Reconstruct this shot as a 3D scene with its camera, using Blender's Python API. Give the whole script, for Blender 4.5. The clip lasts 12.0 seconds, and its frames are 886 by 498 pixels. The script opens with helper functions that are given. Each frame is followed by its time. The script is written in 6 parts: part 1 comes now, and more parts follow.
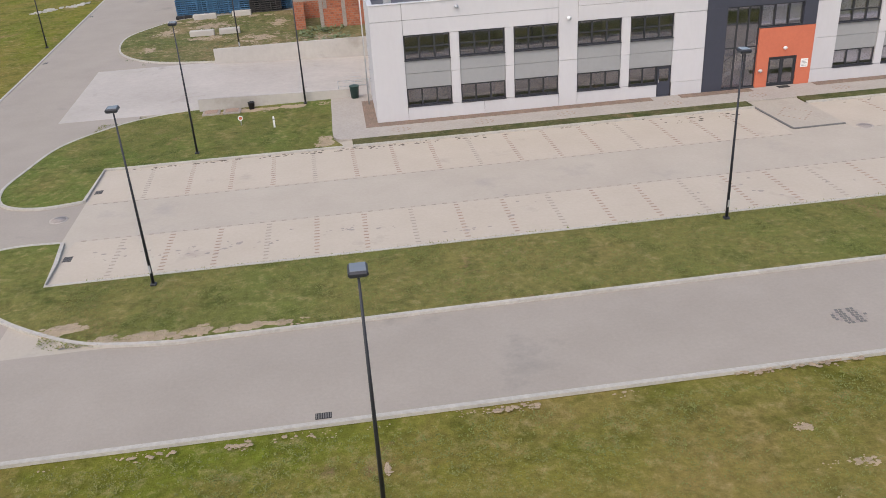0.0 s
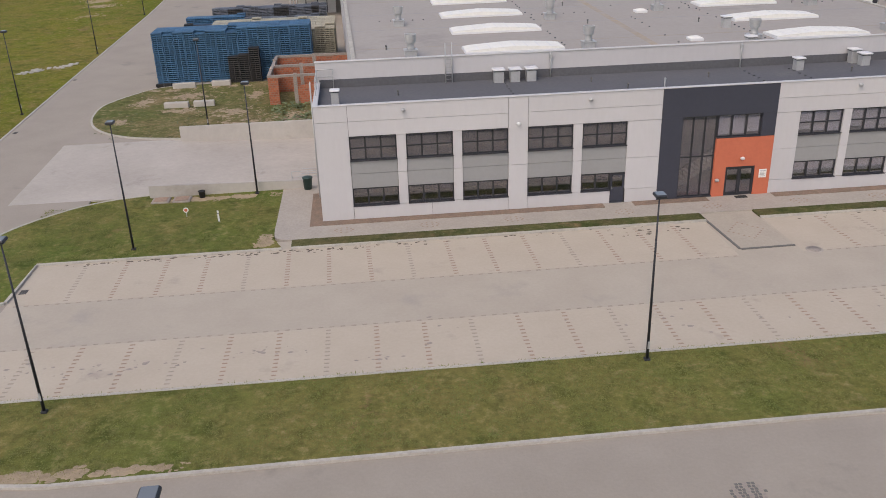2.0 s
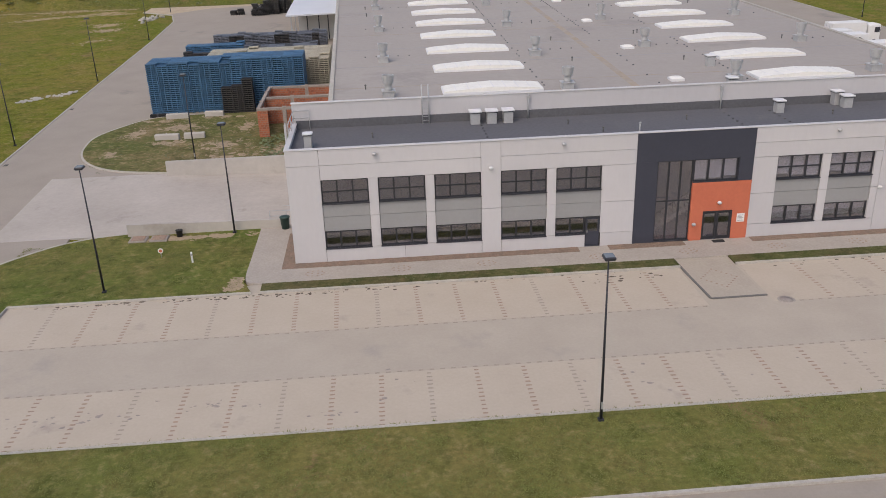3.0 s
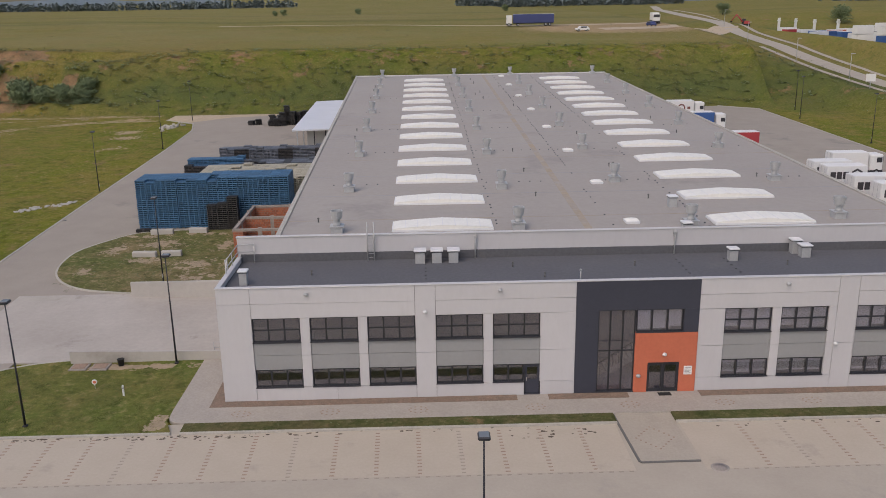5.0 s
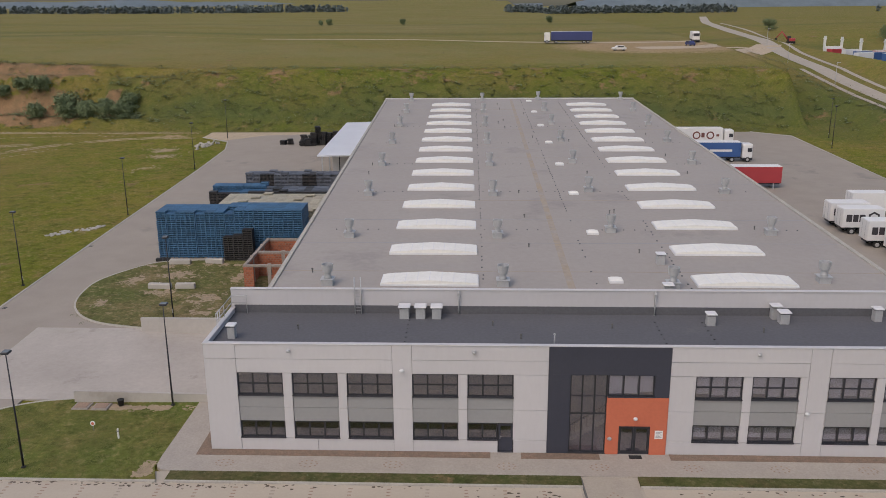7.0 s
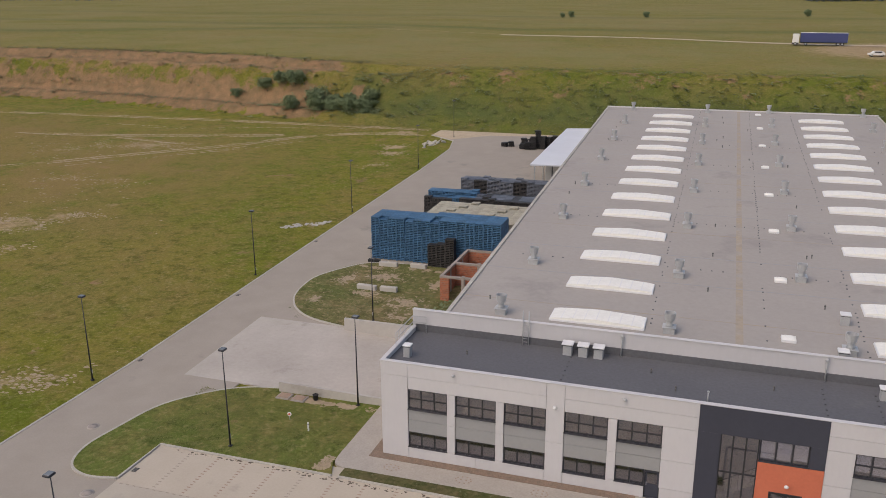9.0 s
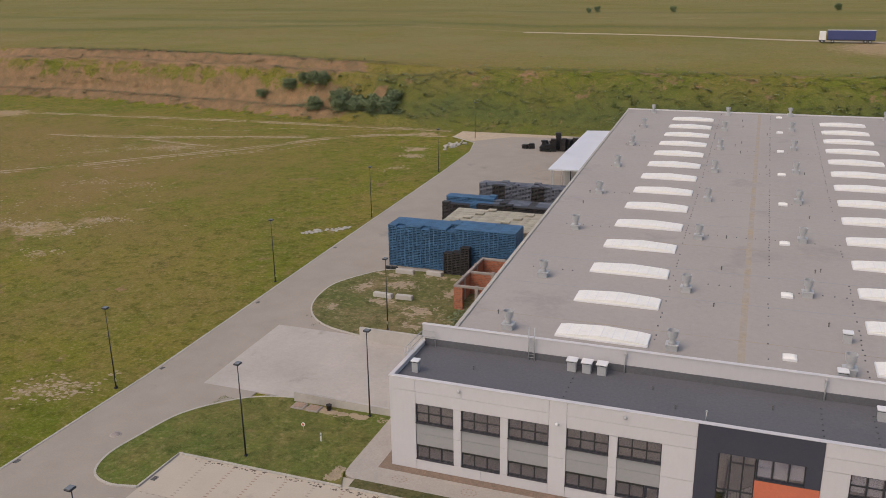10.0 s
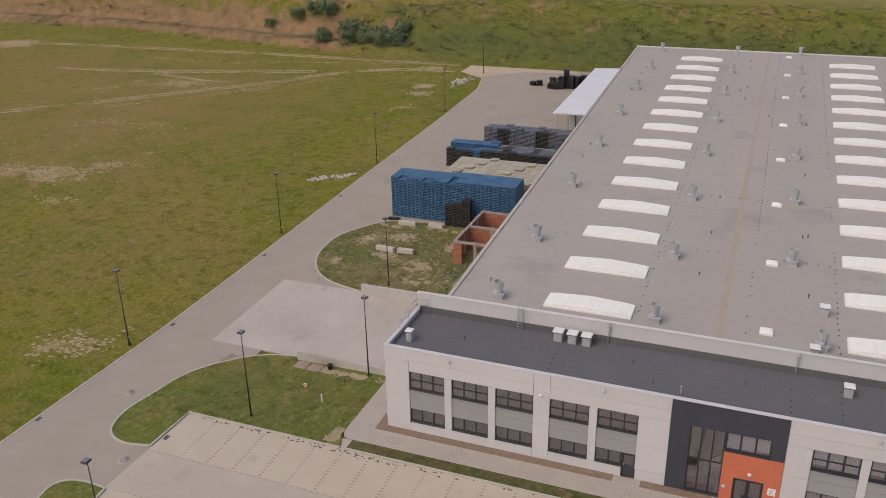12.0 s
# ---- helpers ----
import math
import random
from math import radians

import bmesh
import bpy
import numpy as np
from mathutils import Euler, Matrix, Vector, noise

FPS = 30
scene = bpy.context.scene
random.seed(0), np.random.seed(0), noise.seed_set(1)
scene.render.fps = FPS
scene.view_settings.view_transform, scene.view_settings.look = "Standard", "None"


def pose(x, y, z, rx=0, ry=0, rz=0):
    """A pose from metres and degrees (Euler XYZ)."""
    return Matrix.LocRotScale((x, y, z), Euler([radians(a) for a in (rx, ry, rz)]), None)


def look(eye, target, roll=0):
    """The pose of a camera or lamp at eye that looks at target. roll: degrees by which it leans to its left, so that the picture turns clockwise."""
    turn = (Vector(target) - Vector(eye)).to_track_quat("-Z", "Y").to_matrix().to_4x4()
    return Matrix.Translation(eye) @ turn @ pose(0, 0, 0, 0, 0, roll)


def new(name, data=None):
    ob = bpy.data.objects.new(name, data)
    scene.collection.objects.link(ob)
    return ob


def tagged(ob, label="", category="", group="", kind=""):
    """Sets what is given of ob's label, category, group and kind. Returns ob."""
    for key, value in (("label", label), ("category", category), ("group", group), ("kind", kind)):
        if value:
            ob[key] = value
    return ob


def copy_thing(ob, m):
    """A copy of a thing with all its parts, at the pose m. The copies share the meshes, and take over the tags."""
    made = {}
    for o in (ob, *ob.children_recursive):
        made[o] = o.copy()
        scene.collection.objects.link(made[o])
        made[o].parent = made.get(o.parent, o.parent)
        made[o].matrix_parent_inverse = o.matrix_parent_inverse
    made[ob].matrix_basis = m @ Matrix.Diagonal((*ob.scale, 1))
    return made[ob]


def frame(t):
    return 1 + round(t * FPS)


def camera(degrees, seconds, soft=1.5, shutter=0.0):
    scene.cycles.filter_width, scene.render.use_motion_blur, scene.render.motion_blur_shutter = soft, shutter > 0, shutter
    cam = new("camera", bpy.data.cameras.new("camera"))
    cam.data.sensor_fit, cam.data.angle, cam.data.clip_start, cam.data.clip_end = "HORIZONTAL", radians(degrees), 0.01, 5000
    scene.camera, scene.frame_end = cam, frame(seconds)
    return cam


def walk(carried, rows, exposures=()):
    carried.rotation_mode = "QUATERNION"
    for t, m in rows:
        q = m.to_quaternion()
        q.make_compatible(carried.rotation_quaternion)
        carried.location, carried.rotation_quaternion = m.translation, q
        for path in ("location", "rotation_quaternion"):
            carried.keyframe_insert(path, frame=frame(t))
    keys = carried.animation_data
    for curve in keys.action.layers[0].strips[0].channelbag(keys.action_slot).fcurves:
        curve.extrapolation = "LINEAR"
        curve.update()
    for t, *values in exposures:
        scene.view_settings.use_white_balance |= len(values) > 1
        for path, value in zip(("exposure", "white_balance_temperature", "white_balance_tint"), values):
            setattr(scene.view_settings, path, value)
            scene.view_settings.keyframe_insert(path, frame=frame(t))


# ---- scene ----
cam = camera(55.19, 12.0, soft=0.9)
# seconds, place, turn
ROWS = [
    (0.0, -2.35, -59.49, 18.86, 63.76, 3.16, -7.81),
    (0.5, -1.08, -58.64, 19.68, 64.31, 2.54, -8.01),
    (1.0, 0.27, -58.04, 20.49, 65.33, 2.14, -7.28),
    (1.5, 1.74, -57.55, 21.32, 66.04, 1.81, -6.52),
    (2.0, 3.42, -56.96, 22.35, 66.37, 1.67, -5.88),
    (2.5, 5.10, -56.49, 23.28, 66.68, 1.48, -5.48),
    (2.7, 5.75, -56.37, 23.65, 66.79, 1.61, -5.23),
    (4.3, 12.14, -54.55, 25.31, 72.45, 1.27, -1.87),
    (4.5, 12.93, -54.33, 25.52, 73.17, 1.27, -1.87),
    (5.0, 14.34, -54.30, 26.60, 73.88, 0.88, -1.37),
    (5.5, 15.61, -54.41, 27.74, 73.99, 0.42, -0.96),
    (6.0, 16.96, -54.62, 28.89, 74.22, 0.34, -0.98),
    (6.5, 18.06, -54.83, 30.06, 74.08, 0.51, -0.48),
    (7.0, 19.16, -55.09, 31.20, 74.04, 0.36, 2.07),
    (7.5, 20.16, -55.35, 32.27, 73.93, 0.12, 5.77),
    (7.7, 20.56, -55.46, 32.69, 73.93, 0.12, 7.37),
    (9.3, 25.07, -57.29, 37.30, 72.99, 0.61, 19.21),
    (9.5, 25.49, -57.39, 37.79, 73.05, 0.79, 19.32),
    (10.0, 26.31, -57.57, 39.15, 72.45, 0.76, 20.17),
    (10.5, 26.90, -57.75, 40.54, 72.34, 0.66, 20.64),
    (10.6, 27.01, -57.71, 40.82, 70.88, 0.64, 20.72),
    (10.7, 27.12, -57.67, 41.09, 69.89, 0.62, 20.81),
    (10.8, 27.23, -57.63, 41.37, 67.96, 0.59, 20.89),
    (10.9, 27.34, -57.59, 41.65, 67.09, 0.57, 20.97),
    (11.0, 27.45, -57.55, 41.93, 66.51, 0.54, 21.06),
    (11.5, 28.01, -57.56, 43.37, 66.47, 0.71, 21.19),
    (12.0, 28.56, -57.61, 44.94, 66.70, 0.97, 21.24),
]
# seconds, stops, kelvin, tint
EXPOSURES = [(0.0, 0.68, 6800, 13), (1.0, 0.51, 6900, 14), (2.5, 0.32, 7050, 15), (4.5, 0.20, 7000, 16), (5.5, 0.04, 7000, 16), (7.5, 0.07, 7050, 15), (9.5, 0.22, 7350, 16), (12.0, 0.20, 7450, 17)]
walk(cam, [(t, pose(x, y, z, rx, ry, rz)) for t, x, y, z, rx, ry, rz in ROWS], EXPOSURES)

# ---- sky, sun, exposure ----
SUN_ELEVATION, SUN_AZIMUTH = 52.0, 215.0
world = bpy.data.worlds.new("sky")
scene.world = world
world.use_nodes = True
wn = world.node_tree
sky = wn.nodes.new("ShaderNodeTexSky")
sky.sky_type = "NISHITA"
sky.sun_disc = False
sky.sun_elevation = radians(SUN_ELEVATION)
sky.sun_rotation = radians(SUN_AZIMUTH)
sky.dust_density = 3.0
sky.air_density = 1.2
wn.links.new(sky.outputs[0], wn.nodes["Background"].inputs[0])
wn.nodes["Background"].inputs[1].default_value = 0.145
sun = new("sun", bpy.data.lights.new("sun", "SUN"))
sun.data.energy = 0.6
sun.data.angle = radians(40)
sun.data.color = (1.0, 0.95, 0.88)
az, el = radians(SUN_AZIMUTH), radians(SUN_ELEVATION)
sun.matrix_world = look((math.sin(az) * math.cos(el) * 50, math.cos(az) * math.cos(el) * 50, math.sin(el) * 50), (0, 0, 0))


# ---- materials ----
def material(name, base, second=None, scale=1.0, mix=0.5, rough=0.8, metal=0.0, fine=0.0, fine_scale=20.0, bump=0.0, bump_scale=30.0,
             stain=None, stain_scale=0.1, stain_level=0.6, per_piece=0.0, stretch=(1, 1, 1)):
    """A surface with broad patches, fine grain, stains, and piece-to-piece change."""
    m = bpy.data.materials.new(name)
    m.use_nodes = True
    n, l = m.node_tree.nodes, m.node_tree.links
    b = n["Principled BSDF"]
    b.inputs["Roughness"].default_value = rough
    b.inputs["Metallic"].default_value = metal
    co = n.new("ShaderNodeTexCoord")
    mp = n.new("ShaderNodeMapping")
    mp.inputs["Scale"].default_value = stretch
    l.new(co.outputs["Object"], mp.inputs["Vector"])

    def noise_at(s, detail=4.0, r=0.6):
        t = n.new("ShaderNodeTexNoise")
        t.inputs["Scale"].default_value = s
        t.inputs["Detail"].default_value = detail
        t.inputs["Roughness"].default_value = r
        l.new(mp.outputs[0], t.inputs["Vector"])
        return t.outputs["Fac"]

    def ramp(fac, lo, hi):
        t = n.new("ShaderNodeMapRange")
        t.inputs["From Min"].default_value = lo
        t.inputs["From Max"].default_value = hi
        l.new(fac, t.inputs["Value"])
        return t.outputs[0]

    def blend(fac, a, c, kind="MIX"):
        t = n.new("ShaderNodeMix")
        t.data_type, t.blend_type = "RGBA", kind
        if hasattr(fac, "links"):
            l.new(fac, t.inputs[0])
        else:
            t.inputs[0].default_value = fac
        for sock, v in ((t.inputs[6], a), (t.inputs[7], c)):
            if hasattr(v, "links"):
                l.new(v, sock)
            else:
                sock.default_value = (*v, 1)
        return t.outputs[2]

    def grey(fac):
        t = n.new("ShaderNodeCombineColor")
        for i in range(3):
            l.new(fac, t.inputs[i])
        return t.outputs[0]

    colour = base
    if second:
        colour = blend(ramp(noise_at(scale), 0.5 - mix / 2, 0.5 + mix / 2), base, second)
    if stain:
        colour = blend(ramp(noise_at(stain_scale, 6.0, 0.65), stain_level, stain_level + 0.12), colour, stain)
    if fine:
        t = n.new("ShaderNodeMapRange")
        t.inputs["From Min"].default_value, t.inputs["From Max"].default_value = 0.3, 0.7
        t.inputs["To Min"].default_value, t.inputs["To Max"].default_value = 1 - fine, 1 + fine
        l.new(noise_at(fine_scale, 5.0, 0.7), t.inputs["Value"])
        colour = blend(1.0, colour, grey(t.outputs[0]), "MULTIPLY")
    if per_piece:
        oi = n.new("ShaderNodeObjectInfo")
        t = n.new("ShaderNodeMapRange")
        t.inputs["To Min"].default_value, t.inputs["To Max"].default_value = 1 - per_piece, 1 + per_piece
        l.new(oi.outputs["Random"], t.inputs["Value"])
        colour = blend(1.0, colour, grey(t.outputs[0]), "MULTIPLY")
    if hasattr(colour, "links"):
        l.new(colour, b.inputs["Base Color"])
    else:
        b.inputs["Base Color"].default_value = (*colour, 1)
    if bump:
        t = n.new("ShaderNodeBump")
        t.inputs["Strength"].default_value = bump
        t.inputs["Distance"].default_value = 0.05
        l.new(noise_at(bump_scale, 3.0), t.inputs["Height"])
        l.new(t.outputs[0], b.inputs["Normal"])
    return m


def glass(name, tint):
    m = bpy.data.materials.new(name)
    m.use_nodes = True
    n, l = m.node_tree.nodes, m.node_tree.links
    n.remove(n["Principled BSDF"])
    clear, gloss, mixed, fres = (n.new("ShaderNode" + k) for k in ("BsdfTransparent", "BsdfGlossy", "MixShader", "LayerWeight"))
    clear.inputs[0].default_value = (*tint, 1)
    gloss.inputs["Roughness"].default_value = 0.03
    part_gloss = n.new("ShaderNodeMapRange")
    part_gloss.inputs["To Min"].default_value, part_gloss.inputs["To Max"].default_value = 0.17, 0.75
    l.new(fres.outputs["Facing"], part_gloss.inputs["Value"])
    fres.inputs["Blend"].default_value = 0.35
    l.new(part_gloss.outputs[0], mixed.inputs[0])
    l.new(clear.outputs[0], mixed.inputs[1])
    l.new(gloss.outputs[0], mixed.inputs[2])
    l.new(mixed.outputs[0], n["Material Output"].inputs[0])
    return m


M = {}
M["road"] = material("grey paving blocks", (0.285, 0.252, 0.213), (0.33, 0.294, 0.25), 0.25, 0.5, 0.85, fine=0.05, fine_scale=6.0, bump=0.2, bump_scale=8, stain=(0.21, 0.195, 0.175), stain_scale=0.12, stain_level=0.6)
M["parking"] = material("beige paving blocks", (0.375, 0.332, 0.275), (0.42, 0.378, 0.315), 0.3, 0.5, 0.85, fine=0.04, fine_scale=5.0, bump=0.2, bump_scale=8, stain=(0.34, 0.31, 0.27), stain_scale=0.2, stain_level=0.58)
M["bays"] = material("pale sandy paving blocks", (0.42, 0.366, 0.295), (0.455, 0.404, 0.33), 0.35, 0.5, 0.85, fine=0.04, fine_scale=5.0, bump=0.2, bump_scale=8, stain=(0.36, 0.31, 0.26), stain_scale=0.3, stain_level=0.6)
M["mark"] = material("reddish marking blocks", (0.33, 0.225, 0.165), (0.27, 0.205, 0.16), 0.8, 0.6, 0.85, fine=0.2, fine_scale=9.0)
M["markgrey"] = material("grey marking blocks", (0.29, 0.25, 0.21), (0.33, 0.285, 0.235), 0.8, 0.6, 0.85, fine=0.2, fine_scale=9.0)
M["concrete"] = material("cast concrete", (0.46, 0.44, 0.41), (0.38, 0.36, 0.335), 0.2, 0.5, 0.85, fine=0.05, fine_scale=2.0, bump=0.1, bump_scale=6, stain=(0.33, 0.31, 0.28), stain_scale=0.22, stain_level=0.55)
M["kerb"] = material("concrete kerb", (0.44, 0.42, 0.38), (0.36, 0.34, 0.30), 0.6, 0.6, 0.9, fine=0.15, fine_scale=5.0)
M["walk"] = material("warm grey walkway pavers", (0.33, 0.30, 0.265), (0.38, 0.345, 0.305), 0.5, 0.5, 0.85, fine=0.12, fine_scale=6.0, bump=0.2, bump_scale=8)
M["entry"] = material("pale apron pavers", (0.36, 0.322, 0.268), (0.40, 0.36, 0.30), 0.5, 0.5, 0.85, fine=0.08, fine_scale=6.0, bump=0.2, bump_scale=8, stain=(0.32, 0.285, 0.24), stain_scale=0.3, stain_level=0.6)
M["apron"] = material("scuffed concrete slab", (0.45, 0.415, 0.375), (0.355, 0.325, 0.29), 0.13, 0.4, 0.85, fine=0.06, fine_scale=2.5, bump=0.1, bump_scale=6, stain=(0.27, 0.245, 0.22), stain_scale=0.28, stain_level=0.6)
M["palesand"] = material("pale dry sand", (0.47, 0.385, 0.28), (0.40, 0.32, 0.225), 0.15, 0.6, 0.95, fine=0.15, fine_scale=1.5)
M["gravel"] = material("reddish brown gravel", (0.25, 0.17, 0.125), (0.17, 0.13, 0.10), 2.5, 0.4, 0.95, fine=0.35, fine_scale=12, bump=0.8, bump_scale=14)
M["panel"] = material("pale grey precast panel", (0.495, 0.49, 0.51), (0.535, 0.53, 0.545), 0.15, 0.6, 0.75, fine=0.025, fine_scale=3.0, stain=(0.465, 0.455, 0.465), stain_scale=0.25, stain_level=0.66, per_piece=0.025, stretch=(1, 1, 0.35))
M["grey"] = material("mid grey panel", (0.27, 0.275, 0.28), (0.30, 0.305, 0.31), 0.3, 0.6, 0.7, fine=0.03, fine_scale=4.0)
M["dark"] = material("anthracite cladding", (0.038, 0.042, 0.062), (0.046, 0.05, 0.07), 0.3, 0.6, 0.5, fine=0.05, fine_scale=3)
M["joint"] = material("dark joint", (0.14, 0.135, 0.13), rough=0.9)
M["orange"] = material("terracotta orange render", (0.50, 0.135, 0.075), (0.55, 0.155, 0.085), 0.4, 0.6, 0.75, fine=0.05, fine_scale=5)
M["frame"] = material("dark aluminium frame", (0.042, 0.044, 0.054), rough=0.4, metal=0.3)
M["glass"] = glass("window glass", (0.80, 0.80, 0.88))
M["blind"] = material("white blind", (0.62, 0.62, 0.60), (0.5, 0.5, 0.48), 0.5, 0.6, 0.8)
M["room"] = material("office wall", (0.27, 0.265, 0.32), (0.19, 0.185, 0.23), 0.3, 0.5, 0.9)
M["bitumen"] = material("dark bitumen roofing", (0.095, 0.097, 0.108), (0.112, 0.114, 0.125), 0.25, 0.6, 0.85, fine=0.12, fine_scale=4, stain=(0.125, 0.125, 0.13), stain_scale=0.3, stain_level=0.62)
M["roof"] = material("grey roofing membrane", (0.315, 0.29, 0.268), (0.35, 0.325, 0.298), 0.06, 0.5, 0.85, fine=0.05, fine_scale=2.0, stain=(0.265, 0.245, 0.23), stain_scale=0.09, stain_level=0.58)
M["roofstain"] = material("sandy silted roof valley", (0.36, 0.29, 0.205), (0.315, 0.29, 0.265), 0.3, 0.35, 0.9, fine=0.12, fine_scale=1.5)
M["coping"] = material("pale metal coping", (0.62, 0.61, 0.61), (0.55, 0.54, 0.54), 0.4, 0.6, 0.5, metal=0.2)
M["skylight"] = material("white polycarbonate", (0.80, 0.80, 0.76), (0.70, 0.70, 0.66), 0.5, 0.6, 0.85, fine=0.06, fine_scale=3)
M["zinc"] = material("galvanised sheet", (0.46, 0.47, 0.48), (0.38, 0.39, 0.40), 2.0, 0.6, 0.45, metal=0.2, fine=0.1, fine_scale=8)
M["whitecap"] = material("white painted cap", (0.70, 0.71, 0.72), (0.62, 0.63, 0.64), 2.0, 0.6, 0.5)
M["pole"] = material("black painted pole", (0.022, 0.024, 0.032), (0.03, 0.032, 0.04), 1.0, 0.6, 0.5, metal=0.2)
M["lampface"] = material("grey lamp glass", (0.16, 0.18, 0.20), rough=0.25)
M["blue"] = material("blue plastic pallets", (0.03, 0.10, 0.19), (0.042, 0.125, 0.23), 0.6, 0.7, 0.6, fine=0.3, fine_scale=5, per_piece=0.18)
M["black"] = material("black plastic pallets", (0.02, 0.02, 0.022), (0.035, 0.033, 0.033), 0.6, 0.7, 0.6, fine=0.25, fine_scale=5, per_piece=0.2)
M["slate"] = material("grey plastic pallets", (0.085, 0.10, 0.125), (0.12, 0.135, 0.165), 0.6, 0.7, 0.65, fine=0.2, fine_scale=5, per_piece=0.25)
M["wood"] = material("weathered pallet wood", (0.40, 0.37, 0.29), (0.30, 0.29, 0.23), 0.8, 0.7, 0.85, fine=0.3, fine_scale=6, per_piece=0.1)
M["brick"] = material("orange hollow brick", (0.46, 0.135, 0.06), (0.36, 0.10, 0.05), 1.2, 0.7, 0.9, fine=0.2, fine_scale=7, per_piece=0.15)
bn = M["brick"].node_tree
bt = bn.nodes.new("ShaderNodeTexBrick")
bt.inputs["Scale"].default_value = 1.0
bt.inputs["Brick Width"].default_value, bt.inputs["Row Height"].default_value, bt.inputs["Mortar Size"].default_value = 0.38, 0.24, 0.02
bt.inputs["Color1"].default_value, bt.inputs["Color2"].default_value, bt.inputs["Mortar"].default_value = (0.42, 0.13, 0.065, 1), (0.27, 0.09, 0.05, 1), (0.27, 0.18, 0.135, 1)
bm_ = bn.nodes.new("ShaderNodeMapping")
bm_.inputs["Rotation"].default_value = (radians(90), 0, 0)
bc = bn.nodes.new("ShaderNodeTexCoord")
bn.links.new(bc.outputs["Object"], bm_.inputs["Vector"])
bn.links.new(bm_.outputs[0], bt.inputs["Vector"])
bn.links.new(bt.outputs["Color"], bn.nodes["Principled BSDF"].inputs["Base Color"])
M["mortar"] = material("grey mortar ring beam", (0.33, 0.29, 0.26), (0.25, 0.22, 0.20), 0.8, 0.7, 0.9, fine=0.2, fine_scale=6)
M["canopy"] = material("pale sheet metal", (0.66, 0.68, 0.72), (0.58, 0.60, 0.64), 0.2, 0.6, 0.45, metal=0.1)
M["white"] = material("white truck body", (0.74, 0.74, 0.73), (0.68, 0.68, 0.67), 0.5, 0.6, 0.45, fine=0.03, fine_scale=3)
M["truckblue"] = material("blue tarpaulin", (0.03, 0.09, 0.26), (0.04, 0.11, 0.31), 0.4, 0.6, 0.55)
M["navy"] = material("navy tarpaulin", (0.035, 0.05, 0.15), (0.045, 0.06, 0.18), 0.3, 0.6, 0.55)
M["red"] = material("red tarpaulin", (0.36, 0.035, 0.045), (0.42, 0.05, 0.055), 0.4, 0.6, 0.55)
M["tyre"] = material("black rubber", (0.018, 0.018, 0.018), rough=0.9)
M["ink"] = material("dark grey print", (0.05, 0.045, 0.05), rough=0.6)
M["brownink"] = material("brown print", (0.17, 0.06, 0.05), rough=0.6)
M["leaf"] = material("bush leaves", (0.115, 0.16, 0.075), (0.155, 0.195, 0.095), 0.7, 0.7, 0.8, fine=0.3, fine_scale=4)
M["bark"] = material("bark", (0.09, 0.07, 0.05), rough=0.9)
# aerial haze is put into the forest's leaf colour as a blue tint
M["forest"] = material("haze-tinted distant forest leaves", (0.11, 0.145, 0.15), (0.14, 0.17, 0.165), 0.05, 0.7, 0.9, fine=0.3, fine_scale=0.4)
# the hillside's blue is distance haze painted into its colour
M["hill"] = material("haze-tinted wooded hillside", (0.115, 0.155, 0.185), (0.14, 0.175, 0.195), 0.004, 0.6, 1.0, fine=0.15, fine_scale=0.03)
M["bin"] = material("dark green plastic", (0.02, 0.05, 0.045), rough=0.5)
M["sand"] = material("pale sandy soil", (0.35, 0.275, 0.19), (0.27, 0.21, 0.14), 0.3, 0.7, 0.95, fine=0.2, fine_scale=2.5)
M["farroad"] = material("pale concrete road", (0.40, 0.36, 0.30), (0.35, 0.31, 0.26), 0.1, 0.6, 0.9, fine=0.1, fine_scale=1)
M["paper"] = material("white sign plate", (0.75, 0.75, 0.74), rough=0.5)
M["shelter"] = material("pale plastered wall", (0.55, 0.54, 0.52), rough=0.8)


